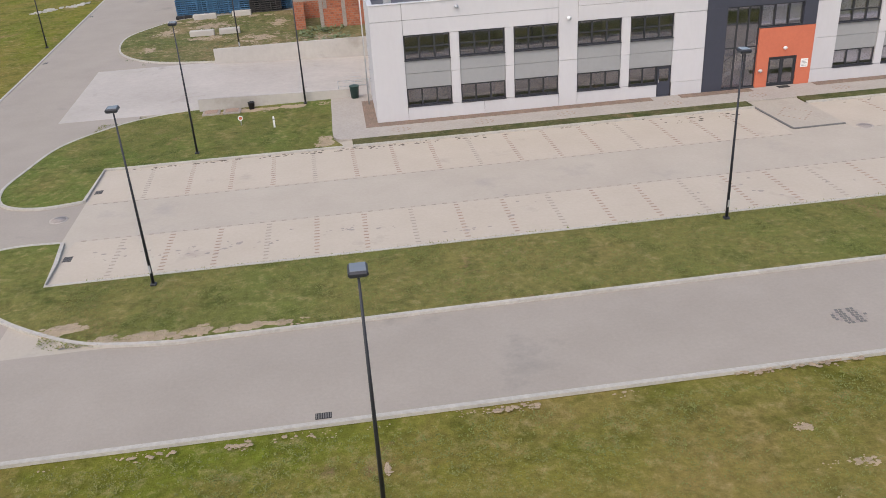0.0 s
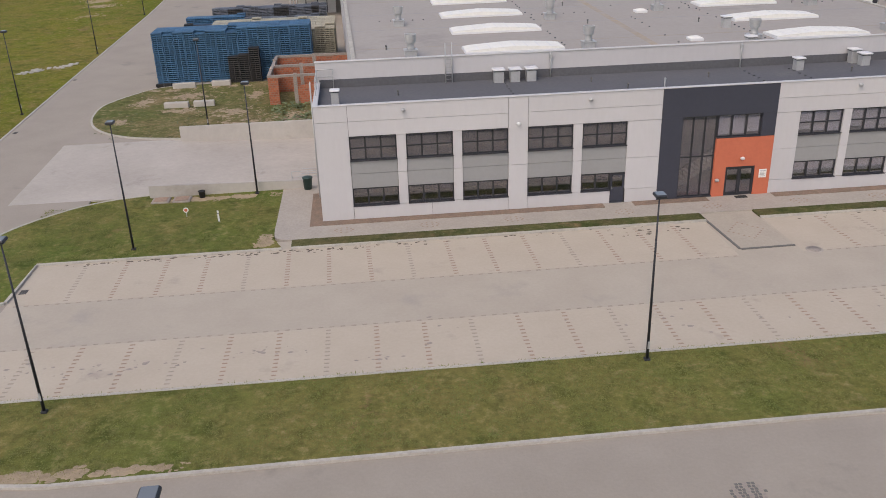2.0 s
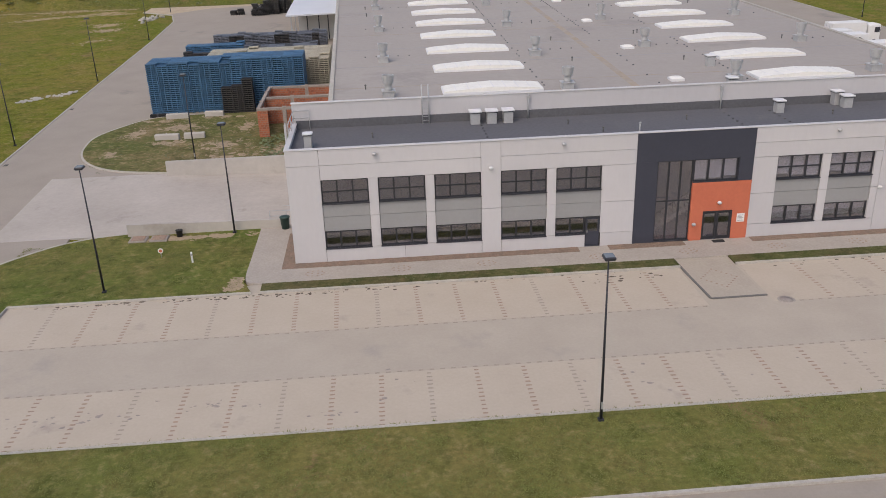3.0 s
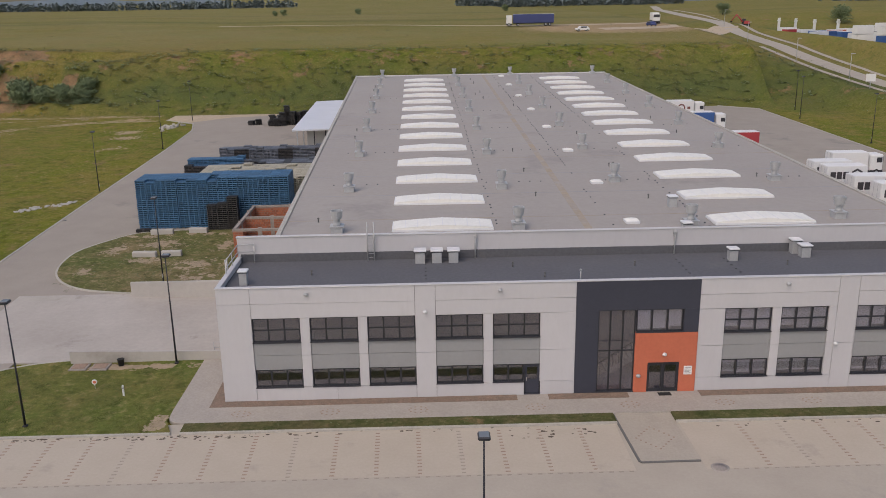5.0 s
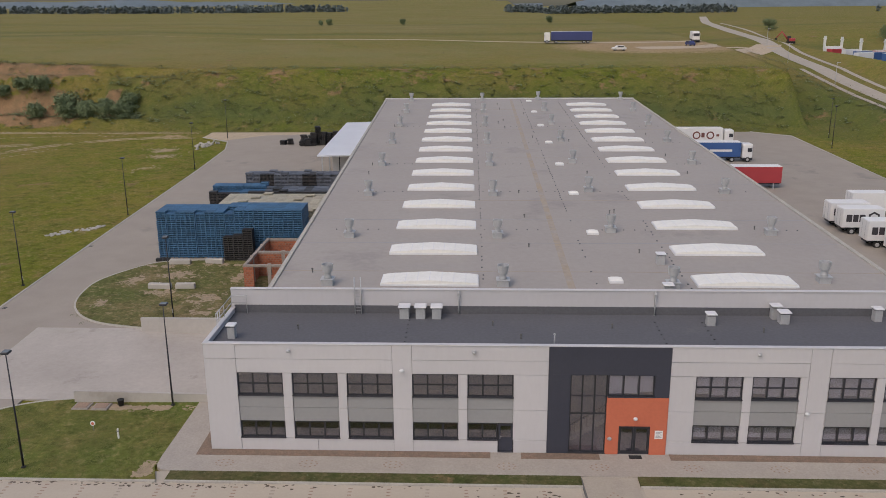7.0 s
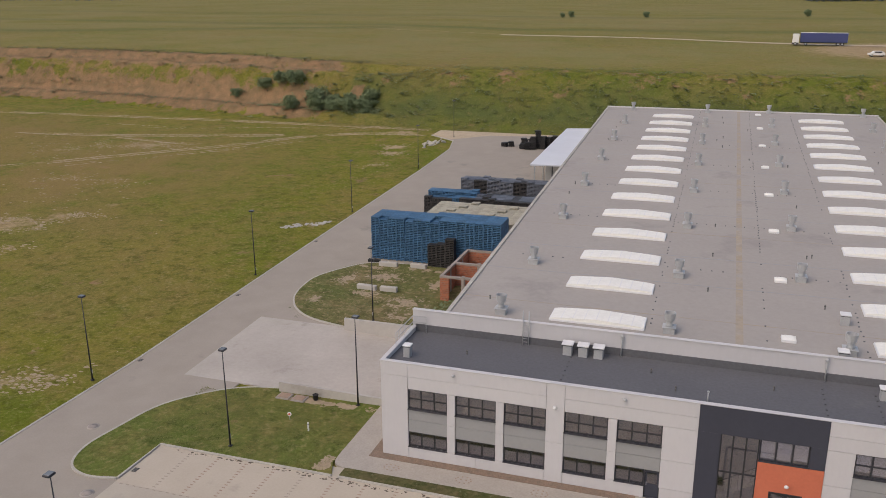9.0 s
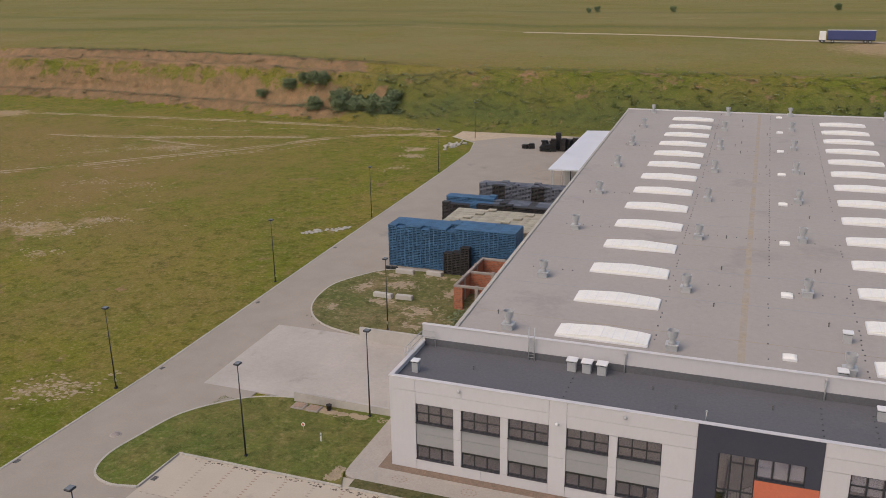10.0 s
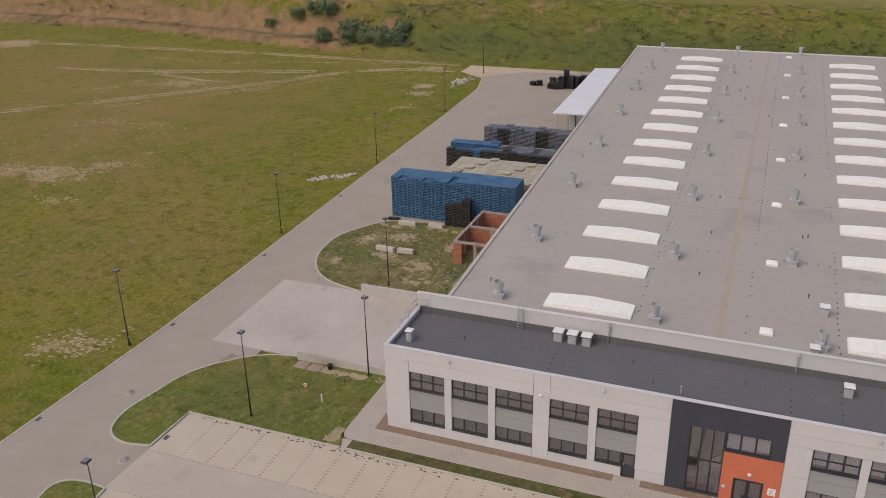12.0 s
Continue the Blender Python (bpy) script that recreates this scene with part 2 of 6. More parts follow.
def grass_material(name, rich):
    """Turf: green and dry olive patches, straw flecks, bare soil where the sheet's 'soil' layer says so."""
    m = bpy.data.materials.new(name)
    m.use_nodes = True
    n, l = m.node_tree.nodes, m.node_tree.links
    b = n["Principled BSDF"]
    b.inputs["Roughness"].default_value = 0.95
    b.inputs["Specular IOR Level"].default_value = 0.1
    co = n.new("ShaderNodeTexCoord")

    def noise_at(s, detail=5.0, r=0.6, stretch=None):
        t = n.new("ShaderNodeTexNoise")
        t.inputs["Scale"].default_value = s
        t.inputs["Detail"].default_value = detail
        t.inputs["Roughness"].default_value = r
        src = co.outputs["Object"]
        if stretch:
            mp = n.new("ShaderNodeMapping")
            mp.inputs["Scale"].default_value = stretch
            l.new(src, mp.inputs["Vector"])
            src = mp.outputs[0]
        l.new(src, t.inputs["Vector"])
        return t.outputs["Fac"]

    def ramp(fac, lo, hi, to=(0, 1)):
        t = n.new("ShaderNodeMapRange")
        t.inputs["From Min"].default_value, t.inputs["From Max"].default_value = lo, hi
        t.inputs["To Min"].default_value, t.inputs["To Max"].default_value = to
        l.new(fac, t.inputs["Value"])
        return t.outputs[0]

    def blend(fac, a, c, kind="MIX"):
        t = n.new("ShaderNodeMix")
        t.data_type, t.blend_type = "RGBA", kind
        if hasattr(fac, "links"):
            l.new(fac, t.inputs[0])
        else:
            t.inputs[0].default_value = fac
        for sock, v in ((t.inputs[6], a), (t.inputs[7], c)):
            if hasattr(v, "links"):
                l.new(v, sock)
            else:
                sock.default_value = (*v, 1)
        return t.outputs[2]

    green, olive, dry, straw, soil = rich
    colour = blend(ramp(noise_at(0.045, 5), 0.40, 0.60), green, olive)
    colour = blend(ramp(noise_at(0.016, 5, 0.6), 0.50, 0.66, (0, 0.7)), colour, dry)
    colour = blend(ramp(noise_at(0.22, 6, 0.7), 0.46, 0.66, (0, 0.7)), colour, dry)
    colour = blend(ramp(noise_at(0.31, 6, 0.72), 0.54, 0.70, (0, 0.75)), colour, tuple(c * 0.72 for c in green))
    colour = blend(ramp(noise_at(1.3, 5, 0.75), 0.52, 0.74, (0, 0.7)), colour, straw)
    colour = blend(ramp(noise_at(0.6, 5, 0.7), 0.50, 0.70, (0, 0.8)), colour, tuple(c * 0.55 for c in green))
    # 'pale' layer: distance haze mixed into the colour of the upland grass
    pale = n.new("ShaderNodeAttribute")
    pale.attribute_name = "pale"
    haze_mix = n.new("ShaderNodeMath")
    haze_mix.operation = "MULTIPLY"
    l.new(pale.outputs["Fac"], haze_mix.inputs[0])
    l.new(ramp(noise_at(0.03, 6, 0.7, (0.5, 1, 1)), 0.36, 0.62, (0.12, 0.9)), haze_mix.inputs[1])
    colour = blend(haze_mix.outputs[0], colour, (0.215, 0.198, 0.088))
    layer = n.new("ShaderNodeAttribute")
    layer.attribute_name = "soil"
    rough_edge = n.new("ShaderNodeMath")
    rough_edge.operation = "ADD"
    l.new(layer.outputs["Fac"], rough_edge.inputs[0])
    l.new(ramp(noise_at(0.55, 6, 0.7), 0.25, 0.75, (-0.45, 0.45)), rough_edge.inputs[1])
    colour = blend(ramp(rough_edge.outputs[0], 0.38, 0.80), colour, soil)
    # 'dry' layer: parched meadow, plus haze put into the upland's colour
    dry_haze = n.new("ShaderNodeAttribute")
    dry_haze.attribute_name = "dry"
    parched_haze = n.new("ShaderNodeMath")
    parched_haze.operation = "MULTIPLY"
    l.new(dry_haze.outputs["Fac"], parched_haze.inputs[0])
    l.new(ramp(noise_at(0.09, 6, 0.7), 0.32, 0.58, (0.1, 1)), parched_haze.inputs[1])
    colour = blend(parched_haze.outputs[0], colour, (0.212, 0.154, 0.058))
    lush = n.new("ShaderNodeAttribute")
    lush.attribute_name = "lush"
    thick = n.new("ShaderNodeMath")
    thick.operation = "MULTIPLY"
    l.new(lush.outputs["Fac"], thick.inputs[0])
    l.new(ramp(noise_at(0.07, 6, 0.7), 0.30, 0.58, (0.55, 1)), thick.inputs[1])
    colour = blend(thick.outputs[0], colour, (0.080, 0.102, 0.036))
    clay = n.new("ShaderNodeAttribute")
    clay.attribute_name = "clay"
    streak = n.new("ShaderNodeMath")
    streak.operation = "ADD"
    l.new(clay.outputs["Fac"], streak.inputs[0])
    l.new(ramp(noise_at(0.16, 7, 0.72), 0.28, 0.72, (-0.85, 0.75)), streak.inputs[1])
    earth = blend(ramp(noise_at(0.35, 5, 0.7, (1, 0.4, 1)), 0.35, 0.65), (0.275, 0.17, 0.095), (0.18, 0.13, 0.072))
    colour = blend(ramp(streak.outputs[0], 0.36, 0.66), colour, earth)
    shade = n.new("ShaderNodeCombineColor")
    f = ramp(noise_at(2.6, 7, 0.8), 0.3, 0.7, (0.68, 1.32))
    for i in range(3):
        l.new(f, shade.inputs[i])
    colour = blend(1.0, colour, shade.outputs[0], "MULTIPLY")
    l.new(colour, b.inputs["Base Color"])
    bp = n.new("ShaderNodeBump")
    bp.inputs["Strength"].default_value = 0.5
    bp.inputs["Distance"].default_value = 0.25
    l.new(noise_at(2.2, 6, 0.75), bp.inputs["Height"])
    l.new(bp.outputs[0], b.inputs["Normal"])
    return m


M["grass"] = grass_material("meadow grass", ((0.116, 0.142, 0.016), (0.166, 0.160, 0.024), (0.215, 0.158, 0.055), (0.27, 0.21, 0.115), (0.36, 0.27, 0.165)))
M["lawn"] = grass_material("verge grass", ((0.100, 0.138, 0.030), (0.142, 0.148, 0.040), (0.20, 0.16, 0.06), (0.27, 0.21, 0.115), (0.42, 0.33, 0.23)))
M["rough"] = grass_material("weedy bare soil", ((0.10, 0.12, 0.036), (0.165, 0.14, 0.066), (0.25, 0.18, 0.10), (0.33, 0.25, 0.155), (0.42, 0.33, 0.23)))
M["strip"] = grass_material("planting strip weeds", ((0.062, 0.085, 0.026), (0.085, 0.095, 0.034), (0.13, 0.10, 0.055), (0.17, 0.135, 0.085), (0.30, 0.24, 0.17)))
M["blade"] = material("grass tufts", (0.115, 0.15, 0.03), (0.175, 0.165, 0.05), 0.35, 0.6, 0.9, fine=0.3, fine_scale=3)
M["scrub"] = material("scrub leaves", (0.085, 0.112, 0.045), (0.13, 0.135, 0.068), 0.08, 0.6, 0.9, fine=0.3, fine_scale=3)


# ---- mesh helpers ----
def part(name, bm, mat, parent=None, label=""):
    me = bpy.data.meshes.new(name)
    bm.to_mesh(me)
    bm.free()
    me.materials.append(M[mat])
    ob = new(name, me)
    if parent:
        ob.parent = parent
    if label:
        tagged(ob, label=label)
    return ob


def thing(name, label, category, group="", kind="", at=(0, 0, 0)):
    ob = new(name)
    ob.location = at
    ob.empty_display_size = 0.3
    return tagged(ob, label, category, group, kind)


def box(bm, x0, x1, y0, y1, z0, z1, bevel=0.0):
    g = bmesh.ops.create_cube(bm, size=1.0)["verts"]
    for v in g:
        v.co = Vector((x0 + (v.co.x + 0.5) * (x1 - x0), y0 + (v.co.y + 0.5) * (y1 - y0), z0 + (v.co.z + 0.5) * (z1 - z0)))
    if bevel:
        es = list({e for v in g for e in v.link_edges})
        bmesh.ops.bevel(bm, geom=es, offset=bevel, segments=1, affect="EDGES")
    return bm


def boxes(*rows, bevel=0.0):
    bm = bmesh.new()
    for r in rows:
        box(bm, *r, bevel=bevel)
    return bm


def tube(bm, a, b, r0, r1=None, n=12):
    a, b = Vector(a), Vector(b)
    r1 = r0 if r1 is None else r1
    q = (b - a).to_track_quat("Z", "Y")
    lo = [bm.verts.new(a + q @ Vector((math.cos(i * math.tau / n) * r0, math.sin(i * math.tau / n) * r0, 0))) for i in range(n)]
    hi = [bm.verts.new(b + q @ Vector((math.cos(i * math.tau / n) * r1, math.sin(i * math.tau / n) * r1, 0))) for i in range(n)]
    for i in range(n):
        f = bm.faces.new((lo[i], lo[(i + 1) % n], hi[(i + 1) % n], hi[i]))
        f.smooth = True
    bm.faces.new(lo[::-1])
    bm.faces.new(hi)
    return bm


def lathe(bm, profile, n=14, centre=(0, 0), smooth=True):
    rings = []
    for r, z in profile:
        rings.append([bm.verts.new((centre[0] + math.cos(i * math.tau / n) * r, centre[1] + math.sin(i * math.tau / n) * r, z)) for i in range(n)])
    for a, b in zip(rings, rings[1:]):
        for i in range(n):
            bm.faces.new((a[i], a[(i + 1) % n], b[(i + 1) % n], b[i])).smooth = smooth
    bm.faces.new(rings[0][::-1])
    bm.faces.new(rings[-1])
    return bm


def slab(bm, pts, z0, z1, rise=None):
    """A flat-topped polygon with thickness; rise(x, y) lifts it to the ground's slope."""
    rise = rise or (lambda x, y: 0.0)
    top = [bm.verts.new((x, y, rise(x, y) + z1)) for x, y in pts]
    low = [bm.verts.new((x, y, rise(x, y) + z0)) for x, y in pts]
    f = bm.faces.new(top)
    f.normal_update()
    if f.normal.z < 0:
        f.normal_flip()
    for i in range(len(pts)):
        j = (i + 1) % len(pts)
        bm.faces.new((low[i], low[j], top[j], top[i]))
    return bm


def strip(bm, pts, width, z0, z1, rise):
    """A kerb of square section along a line of points, its outer edge on the line."""
    rows = []
    for i, p in enumerate(pts):
        a, b = Vector(pts[max(i - 1, 0)]), Vector(pts[min(i + 1, len(pts) - 1)])
        d = (b - a).normalized()
        s = Vector((-d.y, d.x)) * width
        q = Vector(p) + s
        p = Vector(p) - s.normalized() * 0.02
        rows.append([bm.verts.new((x, y, rise(x, y) + z)) for (x, y), z in ((p, z0), (p, z1), (q, z1), (q, z0))])
    for a, b in zip(rows, rows[1:]):
        for i in range(4):
            j = (i + 1) % 4
            bm.faces.new((a[i], a[j], b[j], b[i]))
    bm.faces.new(rows[0])
    bm.faces.new(rows[-1][::-1])
    return bm


def smooth_line(pts, n=6):
    """A rounded line through the points."""
    out = []
    P = [Vector(p) for p in pts]
    for i in range(len(P) - 1):
        a, b, c, d = P[max(i - 1, 0)], P[i], P[i + 1], P[min(i + 2, len(P) - 1)]
        for k in range(n):
            t = k / n
            out.append(tuple(0.5 * ((2 * b) + (c - a) * t + (2 * a - 5 * b + 4 * c - d) * t * t + (3 * b - a - 3 * c + d) * t ** 3)))
    out.append(tuple(P[-1]))
    return out


# ---- ground ----
def lerp_table(v, table):
    for (a, fa), (b, fb) in zip(table, table[1:]):
        if v <= b:
            return fa + (fb - fa) * max(0.0, (v - a) / (b - a))
    return table[-1][1]


TOE = [(-900, 200), (-240, 172), (-180, 170), (-124, 160), (-95, 154), (-45, 147), (90, 147), (97, 140), (110, 128), (118, 110), (125, 90), (135, 50), (150, 0), (200, -120), (400, -500)]


def plain(x, y):
    return 0.017 * min(max(y - 8.0, 0.0), 160.0)


# line and height of the road that climbs the bank
CLIMB = [(150, 30, 0.6), (138, 70, 1.8), (129, 105, 3.6), (124, 130, 5.6), (120, 160, 8.8), (120, 201, 13.0), (126, 269, 17.0)]


def rise(x, y):
    """Height of the land, with a level shelf cut for the climbing road."""
    z = land(x, y)
    if 95 < x < 175 and 10 < y < 275:
        best, bz = 9e9, 0.0
        for (ax, ay, az_), (bx, by, bz_) in zip(CLIMB, CLIMB[1:]):
            dx, dy = bx - ax, by - ay
            t = min(1.0, max(0.0, ((x - ax) * dx + (y - ay) * dy) / (dx * dx + dy * dy)))
            d = math.hypot(x - ax - dx * t, y - ay - dy * t)
            if d < best:
                best, bz = d, az_ + (bz_ - az_) * t
        k = min(1.0, max(0.0, (15.0 - best) / 7.0))
        end = min(1.0, max(0.0, (275 - y) / 30.0))
        z += (bz - z) * k * k * (3 - 2 * k) * end
    return z


def land(x, y):
    """Height of the untouched land: level site, long bank behind it, upland beyond."""
    z = plain(x, y)
    t = lerp_table(x, TOE)
    lean = 0.36 if x > 97 else 1.0
    d = (y - t) * lean
    if d > 0:
        wob = noise.noise((x * 0.03, y * 0.03, 0.3))
        k = min(max((d + wob * 3 * min(1, d / 6)) / (24.0 + 4 * wob), 0.0), 1.0)
        top = 13.0 if x > -60 else 13.0 + min(1.2, (-60 - x) / 50)
        z += (k * k * (3 - 2 * k)) * top
        if x < -50:
            z += (1.7 * math.sin(k * math.pi * 4) * (1 if d < 26 else 0) + 0.9 * noise.noise((x * 0.12, y * 0.05, 2.2)) * math.sin(k * math.pi)) * min(1.0, (-50 - x) / 20)
        e = max(0.0, d - 26.0)
        z += 5.5 * (1 - math.exp(-e / 80.0)) + 0.003 * min(e, 900.0)
        far = min(1.0, e / 500.0)
        z += far * 3.0 * noise.noise((x * 0.0022, y * 0.0022, 4.1))
        z += min(1.0, e / 30) * 0.5 * noise.noise((x * 0.02, y * 0.02, 7.7))
        hollow = min(1.0, max(0.0, (x - 128) / 20)) * min(1.0, max(0.0, (340 - y) / 60)) * min(1.0, max(0.0, (y - 60) / 60))
        z -= 5.5 * hollow * hollow * (3 - 2 * hollow)
        if e > 900:
            z += (e - 900) * 0.012 + 14 * noise.noise((x * 0.0012 + 3, y * 0.0012, 9.0)) * min(1.0, (e - 900) / 500)
    return z


def near_line(x, y, pts, w):
    best = 9e9
    for (ax, ay), (bx, by) in zip(pts, pts[1:]):
        dx, dy = bx - ax, by - ay
        t = min(1.0, max(0.0, ((x - ax) * dx + (y - ay) * dy) / (dx * dx + dy * dy)))
        best = min(best, math.hypot(x - ax - dx * t, y - ay - dy * t))
    return max(0.0, 1.0 - best / w)


TRACKS = [[(-46, 140), (-62, 137), (-75, 128), (-84, 116.5), (-101, 100), (-112, 89), (-127, 76)], [(-47, 147), (-75, 146.5), (-94, 146.6), (-130, 145.8), (-178, 143.5)], [(-80, 130), (-100, 124), (-120, 119.6), (-137, 117), (-150, 117)], [(-93, 114), (-106, 115.5), (-119, 117.7)]]
PATCHES = [(-36.5, 60, 3.0, 0.7), (-47, 123, 4.5, 0.9), (-45.5, 116.5, 3.5, 0.8), (-44, 103.5, 2.5, 0.7), (-84, 47, 9, 0.75), (-79, 53, 5, 0.7), (-92, 45, 6, 0.8), (-74, 36, 3, 0.6), (-76, 61.5, 3, 0.6), (-98, 75, 5, 0.6), (-88, 78, 4, 0.5), (-36, 3.5, 2.5, 0.65), (-40, 1, 4, 0.6),
           (-190, 140, 12, 1.1), (-106, 110, 12, 0.7), (-120, 100, 9, 0.5), (-52, 141, 7, 0.8)]
FAR_TRACKS = [[(-300, 330), (-120, 285), (-20, 262), (60, 246), (90, 240)], [(-400, 420), (-100, 380), (60, 350), (200, 330)]]


def soil_at(x, y):
    s = 0.0
    for p in TRACKS:
        s = max(s, 0.60 * near_line(x, y, p, 2.4))
    for px, py, r, a in PATCHES:
        s = max(s, a * max(0.0, 1.15 - math.hypot((x - px) / r, (y - py) / r * 1.3)))
    for p in FAR_TRACKS:
        s = max(s, 0.62 * near_line(x, y, p, 4.0))
    s = max(s, 1.3 * max(0.0, 1.0 - math.hypot((x - 78) / 42, (y - 226) / 30) ** 2))
    return s


def clay_at(x, y):
    """Bare reddish earth on the steep faces of the bank."""
    d = y - lerp_table(x, TOE)
    if not 0 < d < 30:
        return 0.0
    if x < -76:
        side = min(1.0, (-76 - x) / 12)
        return side * (1.25 * max(0.0, 1 - (abs(d - 6) / 8.2) ** 3) + 1.15 * max(0.0, 1 - (abs(d - 20.5) / 7.2) ** 3))
    return 0.32 * max(0.0, 1 - abs(d - 20) / 9) + (1.2 if -76 < x < -72 and 4 < d < 13 else 0)


def dry_haze_at(x, y):
    """Parched stretches of meadow, and distance haze put into the upland's colour."""
    s = max(0.0, 1.25 - math.hypot((x + 104) / 46, (y - 84) / 56))
    s = max(s, 0.8 * max(0.0, 1.1 - math.hypot((x + 150) / 60, (y - 120) / 40)))
    s = max(s, 0.7 * max(0.0, 1.0 - math.hypot((x - 12) / 30, (y + 44) / 7)))
    # haze over the upland, painted as an even share of the dry tone
    if y > 175:
        s = max(s, 0.3)
    return min(1.0, s * 1.05)


def ramp_floor(x):
    return -1.0 * min(max((x + 14.0) / 14.0, 0.0), 1.0)


def axis(fine0, fine1, step, lo, hi):
    v = [fine0 + i * step for i in range(int(round((fine1 - fine0) / step)) + 1)]
    s, a = step, fine0
    left = []
    while a > lo:
        s *= 1.10
        a -= s
        left.append(a)
    s, b = step, fine1
    right = []
    while b < hi:
        s *= 1.10
        b += s
        right.append(b)
    return left[::-1] + v + right


BANDS = [[(-900, 420), (-300, 335), (-60, 300), (160, 292)], [(-900, 560), (-200, 430), (140, 400), (500, 420)], [(-600, 250), (-260, 262), (-120, 290)]]


def build_ground():
    xs = axis(-140, 140, 1.4, -3000, 3000)
    ys = axis(-62, 300, 1.4, -1200, 4000)
    ys = sorted(set([8.0] + ys))
    verts, soil, clay, dry, lush, pale = [], [], [], [], [], []
    for y in ys:
        for x in xs:
            z = rise(x, y)
            if -16.0 <= x <= 4.0 and 7.5 <= y <= 24.0:
                z -= 1.6
            elif (-33.0 if y < 92 else -37.0 if y < 130 else -46.5) < x < 95 and -37 < y < 149:
                z -= 0.12
            verts.append((x, y, z))
            soil.append(soil_at(x, y))
            clay.append(clay_at(x, y))
            dry.append(dry_haze_at(x, y))
            # haze paling of the grass colour, from the top of the bank outwards
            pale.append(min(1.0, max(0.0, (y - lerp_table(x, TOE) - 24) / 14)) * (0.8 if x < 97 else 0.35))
            k = (y - lerp_table(x, TOE)) * (0.36 if x > 97 else 1)
            lush.append(max(0.0, 1.0 - abs(k - 9) / 14) if x > -76 else 0.25 * max(0.0, 1.0 - abs(k - 12) / 3))
            if y > 230:
                for p in BANDS:
                    lush[-1] = max(lush[-1], 0.55 * near_line(x, y, p, 14.0))
    w = len(xs)
    faces = [(j * w + i, j * w + i + 1, (j + 1) * w + i + 1, (j + 1) * w + i) for j in range(len(ys) - 1) for i in range(w - 1)]
    me = bpy.data.meshes.new("ground")
    me.from_pydata(verts, [], faces)
    at = me.attributes.new("soil", "FLOAT", "POINT")
    at.data.foreach_set("value", soil)
    at = me.attributes.new("clay", "FLOAT", "POINT")
    at.data.foreach_set("value", clay)
    at = me.attributes.new("dry", "FLOAT", "POINT")
    at.data.foreach_set("value", dry)
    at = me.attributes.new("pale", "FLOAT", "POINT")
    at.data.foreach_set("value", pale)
    at = me.attributes.new("lush", "FLOAT", "POINT")
    at.data.foreach_set("value", lush)
    me.polygons.foreach_set("use_smooth", [True] * len(faces))
    me.materials.append(M["grass"])
    tagged(new("ground", me), "rolling green and straw-coloured meadow with bare sandy patches", "ground", kind="structure")


build_ground()


def sheet(name, mat, pts, label, category, lift=0.0, thick=0.25):
    """Paving laid on the site, cut where the slope begins."""
    bm = bmesh.new()
    slab(bm, pts, lift - thick, lift, plain)
    bmesh.ops.recalc_face_normals(bm, faces=bm.faces)
    return tagged(part(name, bm, mat), label, category, kind="structure")


# roads and yards; pieces butt end to end
sheet("road", "road", [(-31.3, -34.3), (130, -34.3), (130, -27.3), (-31.3, -27.3)], "grey block-paved access road beside grass verges", "road")
sheet("road_left", "road", [(-31.3, -27.3), (-18.3, -27.3), (-18.3, 8), (-31.3, 8)], "grey block-paved perimeter road", "road", 0.0)
sheet("road_side", "road", [(-31.3, 8), (-24.6, 8), (-24.9, 23.6), (-31.6, 23.6)], "grey block-paved perimeter road", "road")
sheet("yard_left", "road", [(-31.6, 23.6), (-13.9, 23.6), (-13.9, 22.9), (2.6, 22.9), (0.5, 131), (0.2, 147), (-44, 147), (-44, 140), (-36.5, 134), (-34.2, 124), (-33.3, 102), (-32.4, 55)], "grey block-paved storage yard", "yard")
sheet("yard_corner", "palesand", [(-43.9, 146.9), (-43.9, 140.2), (-37.6, 135.4), (-30, 142.5), (-16, 145.2), (-16, 146.9)], "pale sandy edge of the yard", "yard", 0.006, 0.05)
sheet("yard_back", "road", [(0.2, 131), (53.3, 131), (53.3, 147), (0.2, 147)], "grey block-paved yard behind the hall", "yard")
sheet("yard_right", "road", [(53.3, -3.0), (91.5, -3.0), (91.5, 141), (84, 147), (53.3, 147)], "grey block-paved truck yard", "yard", 0.004)
sheet("parking_lot", "parking", [(-18.3, -27.3), (130, -27.3), (130, -3.0), (-18.3, -3.0)], "beige block-paved car park aisle", "car park", 0.0)
sheet("bays_lower", "bays", [(-17.6, -21.0), (110, -21.0), (110, -15.7), (-17.6, -15.7)], "pale sandy paved parking bays", "car park", 0.006, 0.05)
sheet("bays_upper", "bays", [(-18.2, -10.2), (26.4, -10.2), (26.4, -4.3), (-18.2, -4.3)], "pale sandy paved parking bays", "car park", 0.006, 0.05)
sheet("bays_upper_east", "bays", [(30.6, -10.2), (110, -10.2), (110, -4.3), (30.6, -4.3)], "pale sandy paved parking bays", "car park", 0.006, 0.05)
bm = bmesh.new()
cols = [(-24.6, 8.0, 0.0), (-14.0, 8.0, 0.0), (2.9, 8.0, -0.55), (2.7, 22.9, -0.3), (-14.0, 22.9, plain(0, 22.9)), (-14.0, 23.6, plain(0, 23.6)), (-24.9, 23.6, plain(0, 23.6))]
vs = [bm.verts.new((x, y, z + 0.002)) for x, y, z in cols]
bm.faces.new((vs[0], vs[1], vs[4], vs[5], vs[6]))
bm.faces.new((vs[1], vs[2], vs[3], vs[4]))
ex = bmesh.ops.extrude_face_region(bm, geom=bm.faces[:])
